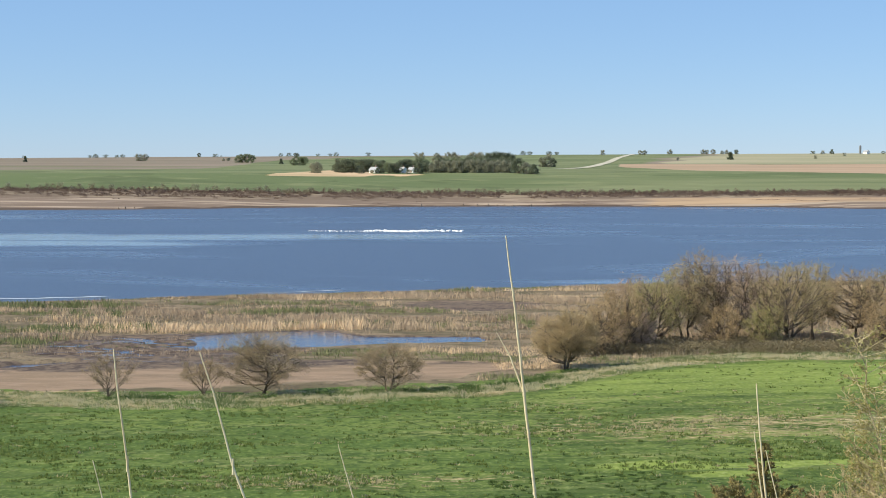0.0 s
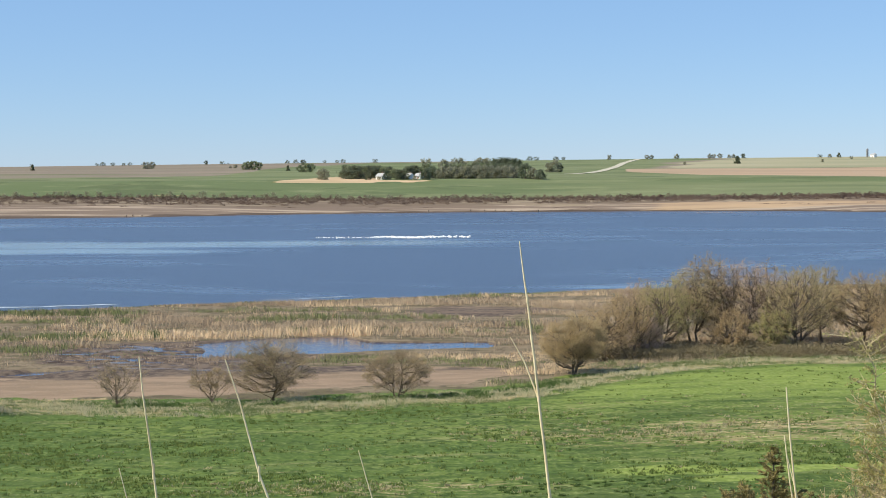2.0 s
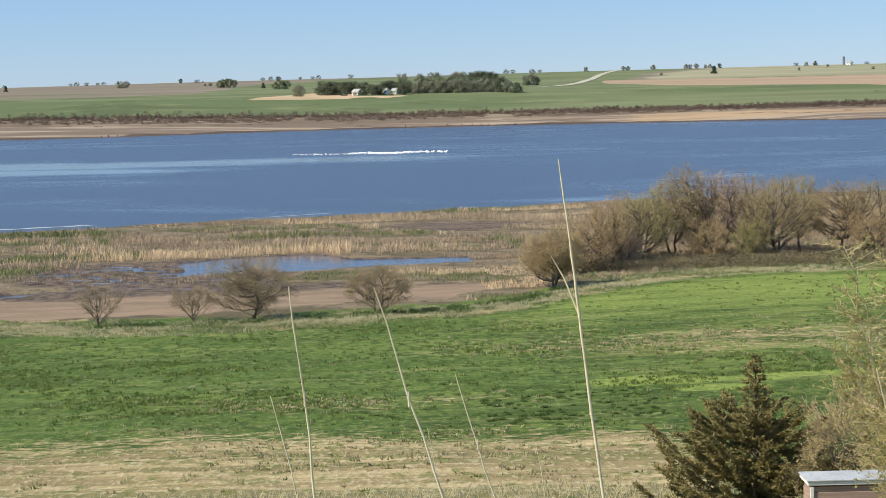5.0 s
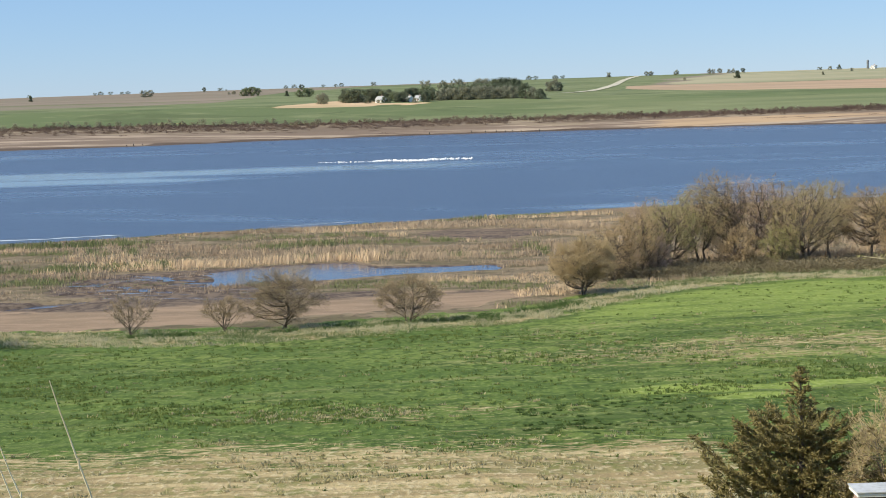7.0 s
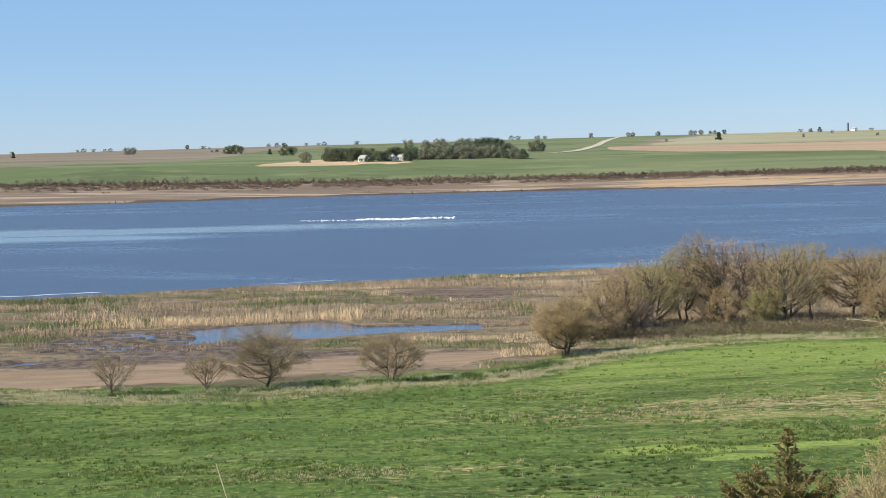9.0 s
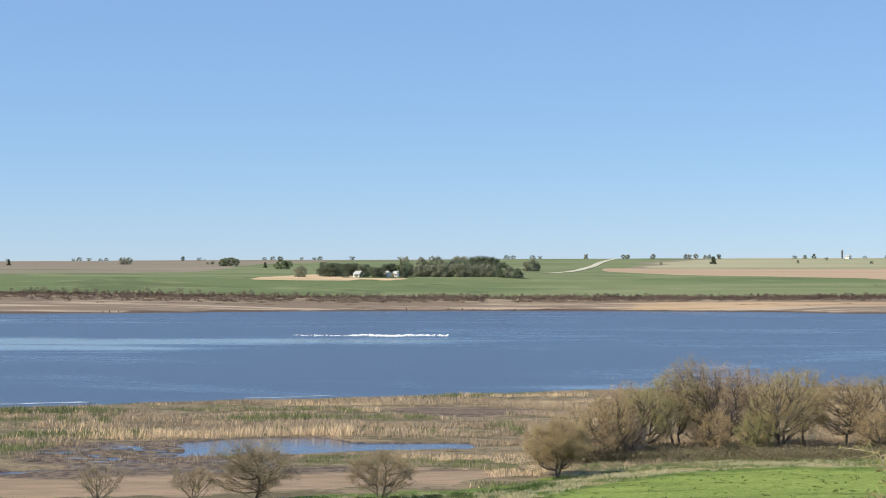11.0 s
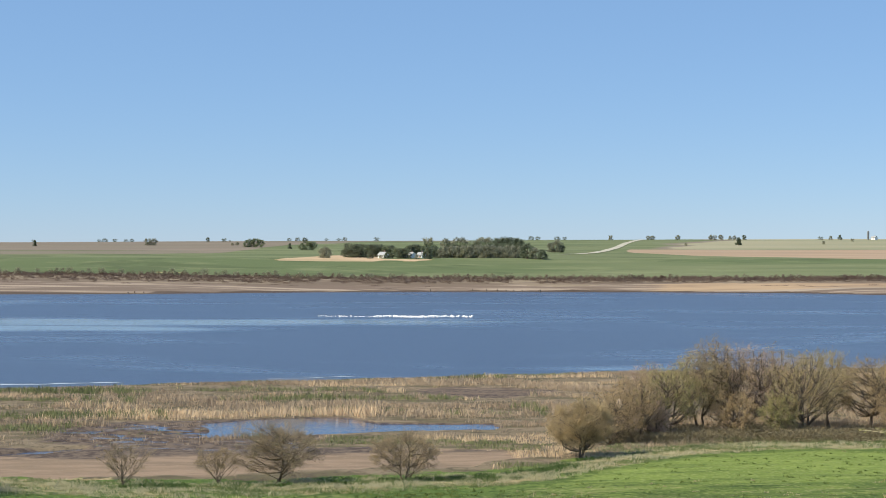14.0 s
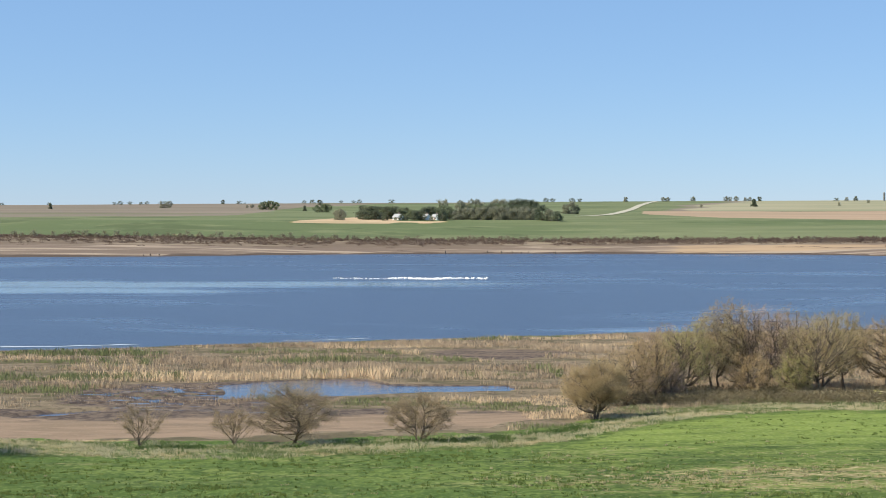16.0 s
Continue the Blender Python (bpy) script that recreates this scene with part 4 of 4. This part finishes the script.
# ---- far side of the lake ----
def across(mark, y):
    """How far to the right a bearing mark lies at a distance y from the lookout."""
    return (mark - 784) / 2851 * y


FARM_GROUP, SKY_GROUP, BEACH_GROUP = "farm shelter-belt trees", "trees on the far skyline", "bushes along the far beach"


def far_trees():
    protos = {}

    def far(kind, x, y, tall, group, z=None):
        if kind not in protos:
            seed, ratio, label, mat, n, conical = {
                "dark": (81, 0.8, "dark green shelter-belt tree behind the farmhouse", M_LEAF_DARK, 900, False),
                "mid": (82, 0.95, "fresh green broadleaf tree in the far fields", M_LEAF_MID, 850, False),
                "grey": (83, 1.0, "grey-green tree only half in leaf", M_LEAF_GREY, 850, False),
                "low": (84, 1.5, "low dark tree clump on the skyline", M_LEAF_DARK, 700, False),
                "bush": (86, 1.25, "grey-brown bush in bud along the far beach", M_BUSH, 520, False),
                "cone": (85, 0.75, "dark conical cedar in the far pasture", M_LEAF_DARK, 1300, True)}[kind]
            protos[kind] = leafy_tree("far_tree", seed, 10.0, 10.0 * ratio, label, mat, n, 0.56, at=(x, y, hz(x, y) - 0.2), group=group, conical=conical, base=0.1)
            protos[kind].scale = (tall / 10,) * 3
            return
        ob = copy_thing(protos[kind], pose(x, y, hz(x, y) - 0.2, 0, 0, rng.uniform(0, 360)))
        ob.scale = (tall / 10 * rng.uniform(0.85, 1.2), tall / 10 * rng.uniform(0.85, 1.2), tall / 10)
        ob["group"] = group

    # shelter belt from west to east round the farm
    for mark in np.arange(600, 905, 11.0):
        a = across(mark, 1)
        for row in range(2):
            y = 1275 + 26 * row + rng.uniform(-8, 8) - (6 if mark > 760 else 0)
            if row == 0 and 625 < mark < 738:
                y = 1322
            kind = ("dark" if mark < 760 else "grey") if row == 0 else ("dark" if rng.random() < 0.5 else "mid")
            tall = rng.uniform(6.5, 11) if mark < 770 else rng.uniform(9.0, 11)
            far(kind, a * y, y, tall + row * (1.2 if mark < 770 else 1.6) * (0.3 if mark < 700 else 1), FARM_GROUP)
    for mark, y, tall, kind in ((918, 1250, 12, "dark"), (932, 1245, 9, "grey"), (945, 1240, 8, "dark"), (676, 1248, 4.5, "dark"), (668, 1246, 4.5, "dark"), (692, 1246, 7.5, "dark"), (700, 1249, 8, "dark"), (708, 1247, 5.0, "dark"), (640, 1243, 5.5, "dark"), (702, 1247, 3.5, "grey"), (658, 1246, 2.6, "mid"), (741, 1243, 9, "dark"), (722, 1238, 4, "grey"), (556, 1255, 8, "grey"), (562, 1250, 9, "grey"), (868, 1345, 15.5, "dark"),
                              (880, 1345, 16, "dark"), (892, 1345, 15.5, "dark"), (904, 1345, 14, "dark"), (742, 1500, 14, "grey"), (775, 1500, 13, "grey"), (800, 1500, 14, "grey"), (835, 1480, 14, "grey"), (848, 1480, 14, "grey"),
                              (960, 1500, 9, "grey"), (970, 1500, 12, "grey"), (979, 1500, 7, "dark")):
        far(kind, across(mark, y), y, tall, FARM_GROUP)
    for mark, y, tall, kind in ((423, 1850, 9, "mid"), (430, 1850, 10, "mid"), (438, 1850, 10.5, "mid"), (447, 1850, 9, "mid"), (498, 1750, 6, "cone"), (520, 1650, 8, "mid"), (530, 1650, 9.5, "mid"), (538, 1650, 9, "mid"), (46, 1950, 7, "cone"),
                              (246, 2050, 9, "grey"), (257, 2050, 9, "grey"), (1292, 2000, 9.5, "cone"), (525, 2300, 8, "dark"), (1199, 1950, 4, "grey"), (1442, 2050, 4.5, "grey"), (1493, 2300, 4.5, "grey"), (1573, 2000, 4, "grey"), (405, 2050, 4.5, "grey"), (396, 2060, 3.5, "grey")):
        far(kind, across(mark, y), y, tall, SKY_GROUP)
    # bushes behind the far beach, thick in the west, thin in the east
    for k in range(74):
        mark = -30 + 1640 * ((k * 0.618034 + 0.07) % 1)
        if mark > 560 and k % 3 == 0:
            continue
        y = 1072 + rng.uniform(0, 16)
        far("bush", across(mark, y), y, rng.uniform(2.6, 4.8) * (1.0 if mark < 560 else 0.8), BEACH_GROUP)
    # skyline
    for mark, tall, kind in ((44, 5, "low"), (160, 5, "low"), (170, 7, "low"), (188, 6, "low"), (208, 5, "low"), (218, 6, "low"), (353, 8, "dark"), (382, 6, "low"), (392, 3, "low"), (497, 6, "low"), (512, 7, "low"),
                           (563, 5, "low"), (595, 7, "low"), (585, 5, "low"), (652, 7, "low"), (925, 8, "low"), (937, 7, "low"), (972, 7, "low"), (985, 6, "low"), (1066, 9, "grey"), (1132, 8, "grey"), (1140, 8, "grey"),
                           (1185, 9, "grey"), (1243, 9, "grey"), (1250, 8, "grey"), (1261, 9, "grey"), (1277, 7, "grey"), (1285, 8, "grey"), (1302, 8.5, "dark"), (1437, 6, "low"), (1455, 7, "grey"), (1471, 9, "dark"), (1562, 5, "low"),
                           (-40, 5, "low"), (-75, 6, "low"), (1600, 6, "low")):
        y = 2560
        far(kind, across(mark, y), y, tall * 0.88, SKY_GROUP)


far_trees()


def farmhouse(x, y, w, d, h, ridge, turn, label):
    ob = thing("farmhouse", (x, y, hz(x, y) - 0.3), label, "house", "farm buildings", turn=turn)
    hw, hd = w / 2, d / 2
    v = [(-hw, -hd, 0), (hw, -hd, 0), (hw, hd, 0), (-hw, hd, 0), (-hw, -hd, h), (hw, -hd, h), (hw, hd, h), (-hw, hd, h), (-hw, 0, ridge), (hw, 0, ridge)]
    part("wall", mesh_of("wall", v, [(0, 1, 5, 4), (2, 3, 7, 6), (1, 2, 6, 9, 5), (3, 0, 4, 8, 7)], M_WHITE), ob)
    e, k = 0.4, 0.14
    rv = []
    for sx in (-1, 1):
        for sy in (-1, 1):
            rv += [(sx * (hw + e), sy * (hd + e), h - 0.25), (sx * (hw + e), sy * (hd + e), h - 0.25 + k)]
        rv += [(sx * (hw + e), 0, ridge + 0.02), (sx * (hw + e), 0, ridge + k + 0.02)]
    rf = [(0, 4, 10, 6), (1, 7, 11, 5), (4, 2, 8, 10), (5, 11, 9, 3), (0, 6, 7, 1), (2, 3, 9, 8), (0, 1, 5, 4), (4, 5, 3, 2), (6, 10, 11, 7), (10, 8, 9, 11)]
    part("roof", mesh_of("roof", rv, rf, M_ROOF), ob)
    pane = box("pane", (0.7, 0.06, 1.0), M_GLASS)
    sill = box("sill", (0.9, 0.16, 0.1), M_WHITE)
    for n in range(max(2, int(w / 2.6))):
        wx = -hw + (n + 0.5) * w / max(2, int(w / 2.6))
        win = part("window", pane, ob)
        win.location = (wx, -hd - 0.02, h * 0.55)
        part("sill", sill, win).location = (0, -0.04, -0.55)
    part("door", box("door", (1.0, 0.08, 2.1), M_BOARD, (hw * 0.1, -hd - 0.03, 1.15)), ob)
    part("chimney", box("chimney", (0.7, 0.7, 1.6), M_BOARD, (hw * 0.4, 0, ridge + 0.5)), ob)
    return ob


farmhouse(-53.5, 1257, 6.5, 5.5, 2.8, 5.0, -42, "white single-storey farmhouse with a grey gabled roof")
farmhouse(-31.5, 1256, 6.5, 5.5, 2.8, 4.8, -52, "long white farm outbuilding with a grey roof")
farmhouse(-24.0, 1262, 5, 4.6, 2.8, 4.8, -36, "small white farm building among the trees")


def hill_farm():
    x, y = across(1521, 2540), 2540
    z = hz(x, y)
    ob = thing("silo", (x, y, z - 0.3), "tall grey silo on the far ridge", "silo")
    v, f = lathe([(1.7, 0), (1.7, 12.0), (1.8, 12.0), (1.8, 12.3), (1.5, 13.4), (0.7, 14.1), (0.05, 14.4)], 18)
    part("shell", mesh_of("shell", v, f, M_CONCRETE, False), ob)
    for k in range(5):
        v, f = lathe([(1.7, 2 + 2.2 * k), (1.8, 2 + 2.2 * k), (1.8, 2.25 + 2.2 * k), (1.7, 2.25 + 2.2 * k)], 18)
        part("band", mesh_of("band", v, f, M_CONCRETE), ob)
    farmhouse(x + 8, y - 6, 7.0, 8, 4.2, 6.0, -45, "small white building beside the ridge silo")


hill_farm()


def gravel_road():
    """The pale road that climbs the far hill."""
    line = [(96, 1408), (112, 1426), (130, 1474), (149, 1564), (173, 1718), (205, 1952), (243, 2223), (274, 2417), (308, 2602)]
    v, f = [], []
    pts = []
    for (ax, ay), (bx, by) in zip(line, line[1:]):
        pts += [(ax + (bx - ax) * k / 12, ay + (by - ay) * k / 12) for k in range(12)]
    for x, y in pts:
        for s in (-1, 1):
            px = x + s * 4.5
            v.append((px, y, hz(px, y) + 0.35))
    n = len(pts)
    f = [(2 * k, 2 * k + 1, 2 * k + 3, 2 * k + 2) for k in range(n - 1)]
    tagged(new("gravel_road", mesh_of("gravel_road", v, f, M_ROAD)), "pale gravel road climbing the far hill", "road", kind="structure")


gravel_road()


def shore_brush():
    """The brown belt of brush along the far beach: taller clumps over low scrub, with gaps."""
    c = []

    def clump(x, y, wide, tall, m):
        q = rng.normal(size=(m, 3)) * np.array([0.5, 0.4, 0]) * wide * 0.5
        edge = np.exp(-(q[:, 0] / wide) ** 2 * 3)
        q[:, 2] = rng.beta(1.1, 1.3, m) * tall * edge
        c.append(q + np.array([x, y, hz(x, y)]))

    for x in np.arange(-350, 350, 0.3):
        front = np.interp(x, [-400, -120, 40, 300], [1027, 1037, 1047, 1053])
        gap = wobble(x, 0, 19) + 0.6 * wobble(x, 0, 60, 2)
        y = front + rng.beta(1.6, 1.2) * (1086 - front)
        if gap > -0.9 or y > 1070:
            clump(x, y, rng.uniform(2.5, 6), rng.uniform(0.9, 2.3) * (0.8 if x < -60 else 1.1), 34)
    x = -350.0
    while x < 350:
        x += rng.uniform(0.8, 5) * (2.2 if wobble(x, 0, 33, 1) < -0.3 else 1)
        clump(x, 1068 + rng.uniform(0, 20), rng.uniform(2.5, 5.5), rng.uniform(1.8, 3.4), 90)
    for _ in range(24):
        x = rng.uniform(-330, 330)
        clump(x, 1022 + rng.uniform(0, 14), rng.uniform(4, 11), rng.uniform(0.3, 0.8), 40)
    v, f = leaves(np.concatenate(c), 0.3, long=1.25)
    ob = new("shore_brush", mesh_of("shore_brush", v, f, M_SHRUB))
    tagged(ob, "belt of leafless reddish-brown brush along the far beach", "brush", kind="stuff")


shore_brush()


def stumps():
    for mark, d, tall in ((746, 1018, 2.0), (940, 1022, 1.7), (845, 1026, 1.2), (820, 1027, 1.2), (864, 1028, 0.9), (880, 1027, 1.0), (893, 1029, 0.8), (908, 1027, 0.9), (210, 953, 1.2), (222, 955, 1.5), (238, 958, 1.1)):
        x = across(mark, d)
        ob = thing("stump", (x, d, max(0, hz(x, d)) - 0.3), "dark dead stump at the far waterline", "stump", "stumps at the far waterline")
        v, f = lathe([(0.55, 0), (0.42, 0.5), (0.36, tall * 0.8), (0.28, tall), (0.02, tall * 0.93)], 9)
        part("wood", mesh_of("wood", v, f, M_BARK), ob)


stumps()


def bird_flecks():
    """A thin line of bright white lumps on open water, standing in for birds."""
    n = 330
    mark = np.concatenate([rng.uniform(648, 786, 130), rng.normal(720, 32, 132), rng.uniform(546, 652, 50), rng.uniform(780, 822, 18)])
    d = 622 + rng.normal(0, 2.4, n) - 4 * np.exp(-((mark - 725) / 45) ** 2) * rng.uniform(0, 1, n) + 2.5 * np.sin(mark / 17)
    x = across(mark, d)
    v, f = [], []
    for k in range(n):
        s = rng.uniform(0.2, 0.48) * (0.7 if mark[k] < 655 else 1.0)
        a = rng.uniform(0, 6.3)
        b = len(v)
        for r_, h_ in ((1.0, -0.05), (0.9, 0.45), (0.35, 1.0)):
            for i in range(6):
                w = a + i * math.pi / 3
                v.append((x[k] + math.cos(w) * s * r_ * 1.4, d[k] + math.sin(w) * s * r_, h_ * s * 1.2))
        for q in range(2):
            f += [(b + q * 6 + i, b + q * 6 + (i + 1) % 6, b + q * 6 + 6 + (i + 1) % 6, b + q * 6 + 6 + i) for i in range(6)]
        f.append(tuple(b + 12 + i for i in range(6)))
    tagged(new("bird_flecks", mesh_of("bird_flecks", v, f, M_FLECK)), "long thin line of white flecks standing in for birds on the lake", "flecks", kind="stuff")


bird_flecks()


# ---- grass, reeds ----
def scatter(n, x0, x1, y0, y1):
    return rng.uniform(x0, x1, n), rng.uniform(y0, y1, n)


def stuff(name, v, f, mat, label, category):
    return tagged(new(name, mesh_of(name, v, f, mat)), label, category, kind="stuff")


def meadow():
    """Grass in clumps: rank dark green tufts, and dry ones where the meadow has been cut."""
    x, y = scatter(64000, -60, 66, 70, 195)
    near = np.clip((195 - y) / 110, 0.15, 1)
    ok = (y < field_edge(x) + 2) & (np.abs(x) < 0.38 * y) & (rng.random(len(x)) < near * np.where((y > 146) & (x > 0), 0.35, 1))
    ok &= rng.random(len(x)) < 0.12 + 0.88 * step(wobble(x * 0.5, y * 1.1, 7) + 0.7 * wobble(x * 0.6, y, 2.2, 2), 0.1, 0.8)
    ok &= (y > 99) | (rng.random(len(x)) < 0.35)
    x, y = x[ok], y[ok]
    dry = rng.random(len(x)) < np.clip(covers(x, y)[0][1] * 1.5, 0.03, 0.96)
    for sel, name, mat, label in ((~dry, "meadow_grass", M_GRASS, "rank green meadow grass in scattered clumps"), (dry, "dry_grass", M_TUFT_DRY, "dry straw-coloured grass among the green")):
        n = 9
        a, b = np.repeat(x[sel], n), np.repeat(y[sel], n)
        a, b = a + rng.normal(size=len(a)) * 0.17, b + rng.normal(size=len(a)) * 0.1
        v, f = blades(a, b, height(a, b), rng.uniform(0.08, 0.22, len(a)), rng.uniform(0.06, 0.14, len(a)), 0.45)
        stuff(name, v, f, mat, label, "grass")


def rank_clumps():
    """Dark, rank clumps of grass in the low part of the meadow."""
    x, y = scatter(150, 3.0, 14.0, 92.5, 106)
    ok = rng.random(len(x)) < 0.25 + 0.75 * (wobble(x, y, 2.5) > 0)
    x, y = x[ok], y[ok]
    n = 60
    size = np.repeat(rng.uniform(0.35, 0.8, len(x)), n)
    a, b = np.repeat(x, n), np.repeat(y, n)
    a, b = a + rng.normal(size=len(a)) * 0.19 * size, b + rng.normal(size=len(a)) * 0.14 * size
    v, f = blades(a, b, height(a, b), rng.uniform(0.08, 0.24, len(a)) * size, np.full(len(a), 0.05), 0.5)
    stuff("rank_grass", v, f, M_RANK, "dark rank clumps of grass in the meadow", "grass")


def herb_clumps():
    """Lush dark herbs round the feet of the lone trees."""
    x, y = scatter(1300, -42, 16, 150, 196)
    e = field_edge(x)
    ok = (np.abs(y - e - 11 + 3 * wobble(x, x * 0, 6)) < 2.6 + 3.5 * (x > -2)) & (wobble(x * 0.7, y, 3) > np.where(x > -2, -0.15, 0.1)) & (inside(MUD, x, y) < 0.3)
    x, y = x[ok], y[ok]
    n = 60
    size = np.repeat(rng.uniform(0.6, 1.5, len(x)), n)
    a, b = np.repeat(x, n), np.repeat(y, n)
    a, b = a + rng.normal(size=len(a)) * 0.3 * size, b + rng.normal(size=len(a)) * 0.25 * size
    v, f = blades(a, b, height(a, b), rng.uniform(0.15, 0.45, len(a)) * size, np.full(len(a), 0.06), 0.5)
    stuff("lush_herbs", v, f, M_RANK, "lush dark green herbs round the lone trees", "herbs")


def reeds():
    x, y = scatter(76000, -112, 84, 165, 350)
    e, s = field_edge(x), shore(x)
    wet = np.maximum(inside(POND, x, y), inside(STRIP, x, y)) > -1.0
    flat = (inside(MUD, x, y) > 0.3) | (inside(INLET, x, y) + 3 * wobble(x * 0.4, y, 3) > -1.5)
    dark = (inside(FLAT, x, y) + 2.5 * wobble(x * 0.4, y, 3) > -0.5) | (x < -61) & (y > s - 11)
    dens = 0.03 + 0.97 * step(wobble(x * 0.13, y, 4.5) + 0.5 * wobble(x * 0.4, y, 2.5, 1), -0.15, 0.25)
    dens = np.where((np.abs(y - 239 - 0.08 * (x + 40)) < 6) & (x < -12) & (x > -62), 1.0, dens)
    dens = np.where(flat, 0.14 * step(y, 190, 200) + 0.1 * (inside(INLET, x, y) > 0), dens)
    dens = np.where((x > -3) & (x < 17) & (y > 189) & (y < 216) & ~flat, 0.95, dens)
    wet |= (y < 200) & (x < 0) & (inside(MUD, x, y) > -3.5)
    wet |= (x > -22) & (x < 8) & (y > 211.5) & (y < 216)
    wet |= (y < 186) & (x < 4)
    ok = (y > e + 15) & (y < s + 1) & ~wet & ~dark & (rng.random(len(x)) < dens)
    x, y, flat = x[ok], y[ok], flat[ok]
    patch = wobble(x * 0.25, y * 1.2, 8, 3) + 0.35 * wobble(x, y, 2, 5)
    green = (patch > 0.4) & (x < 14 + 4 * wobble(x, y, 6)) | (y > shore(x) - 7) & (wobble(x, y, 11) > -0.3) | (x < -52) & (y > 245) & (y < 282) & (patch > -0.35) | (np.abs(x + 12) < 5) & (np.abs(y - 207) < 5)
    gold = ~green & ((np.abs(y - 238 - 0.08 * (x + 40)) < 6) & (x < -12) & (x > -62) | (x > -9) & (x < 17) & (y < 214) | (wobble(x * 0.2, y, 5, 7) > 0.3) & (y > 250))
    dry = ~green & ~gold
    for sel, name, mat, label in ((dry, "dry_reeds", M_REED, "tall tan reeds left from last year"), (gold, "golden_reeds", M_REED_GOLD, "bright golden band of dry reeds by the pond"),
                                  (green, "green_reeds", M_REED_GREEN, "patches of fresh green reeds in the marsh")):
        a, b = np.repeat(x[sel], 8), np.repeat(y[sel], 8)
        low = np.where(np.repeat(flat[sel], 8), 0.4, 1.0) * np.repeat(np.where((x[sel] > -20) & (x[sel] < 20) & (y[sel] < 219), 0.5, 1.0), 8)
        a, b = a + rng.normal(size=len(a)) * 0.3, b + rng.normal(size=len(a)) * 0.3
        low *= np.where((np.abs(b - 238 - 0.08 * (a + 40)) < 6) & (a < -12) & (a > -62), 1.3, 1.0)
        h = low * rng.uniform(0.35, 1.2, len(a)) * (0.8 + 0.4 * wobble(a, b, 10, 2)) * (1 - 0.6 * step(b, shore(a) - 16, shore(a) - 4))
        v, f = blades(a, b, height(a, b), h, np.full(len(a), 0.05), 0.16)
        stuff(name, v, f, mat, label, "reeds")


def marsh_edge():
    """Rough grass, pale tussocks and dark green herbs between meadow and mud."""
    x, y = scatter(32000, -75, 75, 143, 212)
    e = field_edge(x)
    ok = (y > e - 1) & (y < e + 17 + 8 * (x > 15)) & (inside(MUD, x, y) + 1.4 * wobble(x, y, 4) + 1.2 * wobble(x * 0.7, y, 1.6) < 0.4)
    x, y, e = x[ok], y[ok], e[ok]
    pale = rng.random(len(x)) < np.where(y < e + 6, 0.66, 0.5) + 0.95 * wobble(x * 0.45, y * 1.3, 3.5)
    for sel, name, mat, label, tall in ((pale, "pale_tussocks", M_GRASS_DRY, "pale dry tussock grass along the meadow edge", 0.42), (~pale, "rough_grass", M_HERB, "rank green herbs and grass by the marsh", 0.42)):
        a, b = np.repeat(x[sel], 11), np.repeat(y[sel], 11)
        a, b = a + rng.normal(size=len(a)) * 0.22, b + rng.normal(size=len(a)) * 0.2
        h = rng.uniform(0.2, 0.9, len(a)) * tall * (0.95 + 0.7 * wobble(a, b, 2.2))
        v, f = blades(a, b, height(a, b), h, np.full(len(a), 0.035), 0.4)
        stuff(name, v, f, mat, label, "grass")


def slope_grass():
    x, y = scatter(16000, -16, 22, 3.5, 74)
    ok = np.abs(x) < 4 + 0.36 * y
    x, y = x[ok], y[ok]
    a, b = np.repeat(x, 3), np.repeat(y, 3)
    a, b = a + rng.normal(size=len(a)) * 0.12, b + rng.normal(size=len(a)) * 0.12
    v, f = blades(a, b, height(a, b), rng.uniform(0.15, 0.5, len(a)), np.full(len(a), 0.02), 0.35)
    stuff("slope_grass", v, f, M_GRASS_DRY, "dry prairie grass on the lookout slope", "grass")


def grove_floor():
    """Dark understorey brush at the foot of the grove."""
    x, y = scatter(5200, 15, 88, 197, 224)
    front = np.interp(x, [15, 19, 26, 50, 90], [206, 200.5, 199.5, 200.5, 203])
    ok = (y > front + 2 * wobble(x, y, 4)) & (y < 214 + 5 * wobble(x, y, 5))
    x, y = x[ok], y[ok]
    c = np.repeat(np.stack([x, y, height(x, y)], -1), 22, 0)
    c += rng.random(c.shape) ** 0.8 * np.array([0.01, 0.01, 1.45]) * (1 + 0.25 * wobble(c[:, 0], c[:, 1], 3))[:, None] + rng.normal(size=c.shape) * np.array([0.5, 0.4, 0.02])
    v, f = leaves(c, 0.075, long=2.2)
    stuff("undergrowth", v, f, M_THICKET, "dark tangled undergrowth at the foot of the grove", "brush")


def shore_glint():
    """A thin pale strip painting in the sky reflection along the near shore."""
    for a, b in ((-112, -62.5), (-38, -18.5)):
        xs = np.arange(a, b, 0.5)
        y0 = shore(xs)
        w = np.where(xs < -50, 1.6, 0.9) * (0.6 + 0.4 * wobble(xs, xs * 0, 3)) * step(xs, a, a + 3) * step(-xs, -b, -b + 5)
        v = np.concatenate([np.stack([xs, y0 + 7.0, 0 * xs + 0.03], -1), np.stack([xs, y0 + 7.0 + w * 2, 0 * xs + 0.03], -1)])
        n = len(xs)
        f = [(k, k + 1, n + k + 1, n + k) for k in range(n - 1)]
        tagged(new("shore_glint", mesh_of("shore_glint", v, f, M_SHORE_GLINT)), "painted pale strip of sky reflection along the near shore", "foam", kind="stuff")


shore_glint()
meadow()
rank_clumps()
herb_clumps()
reeds()
marsh_edge()
slope_grass()
grove_floor()
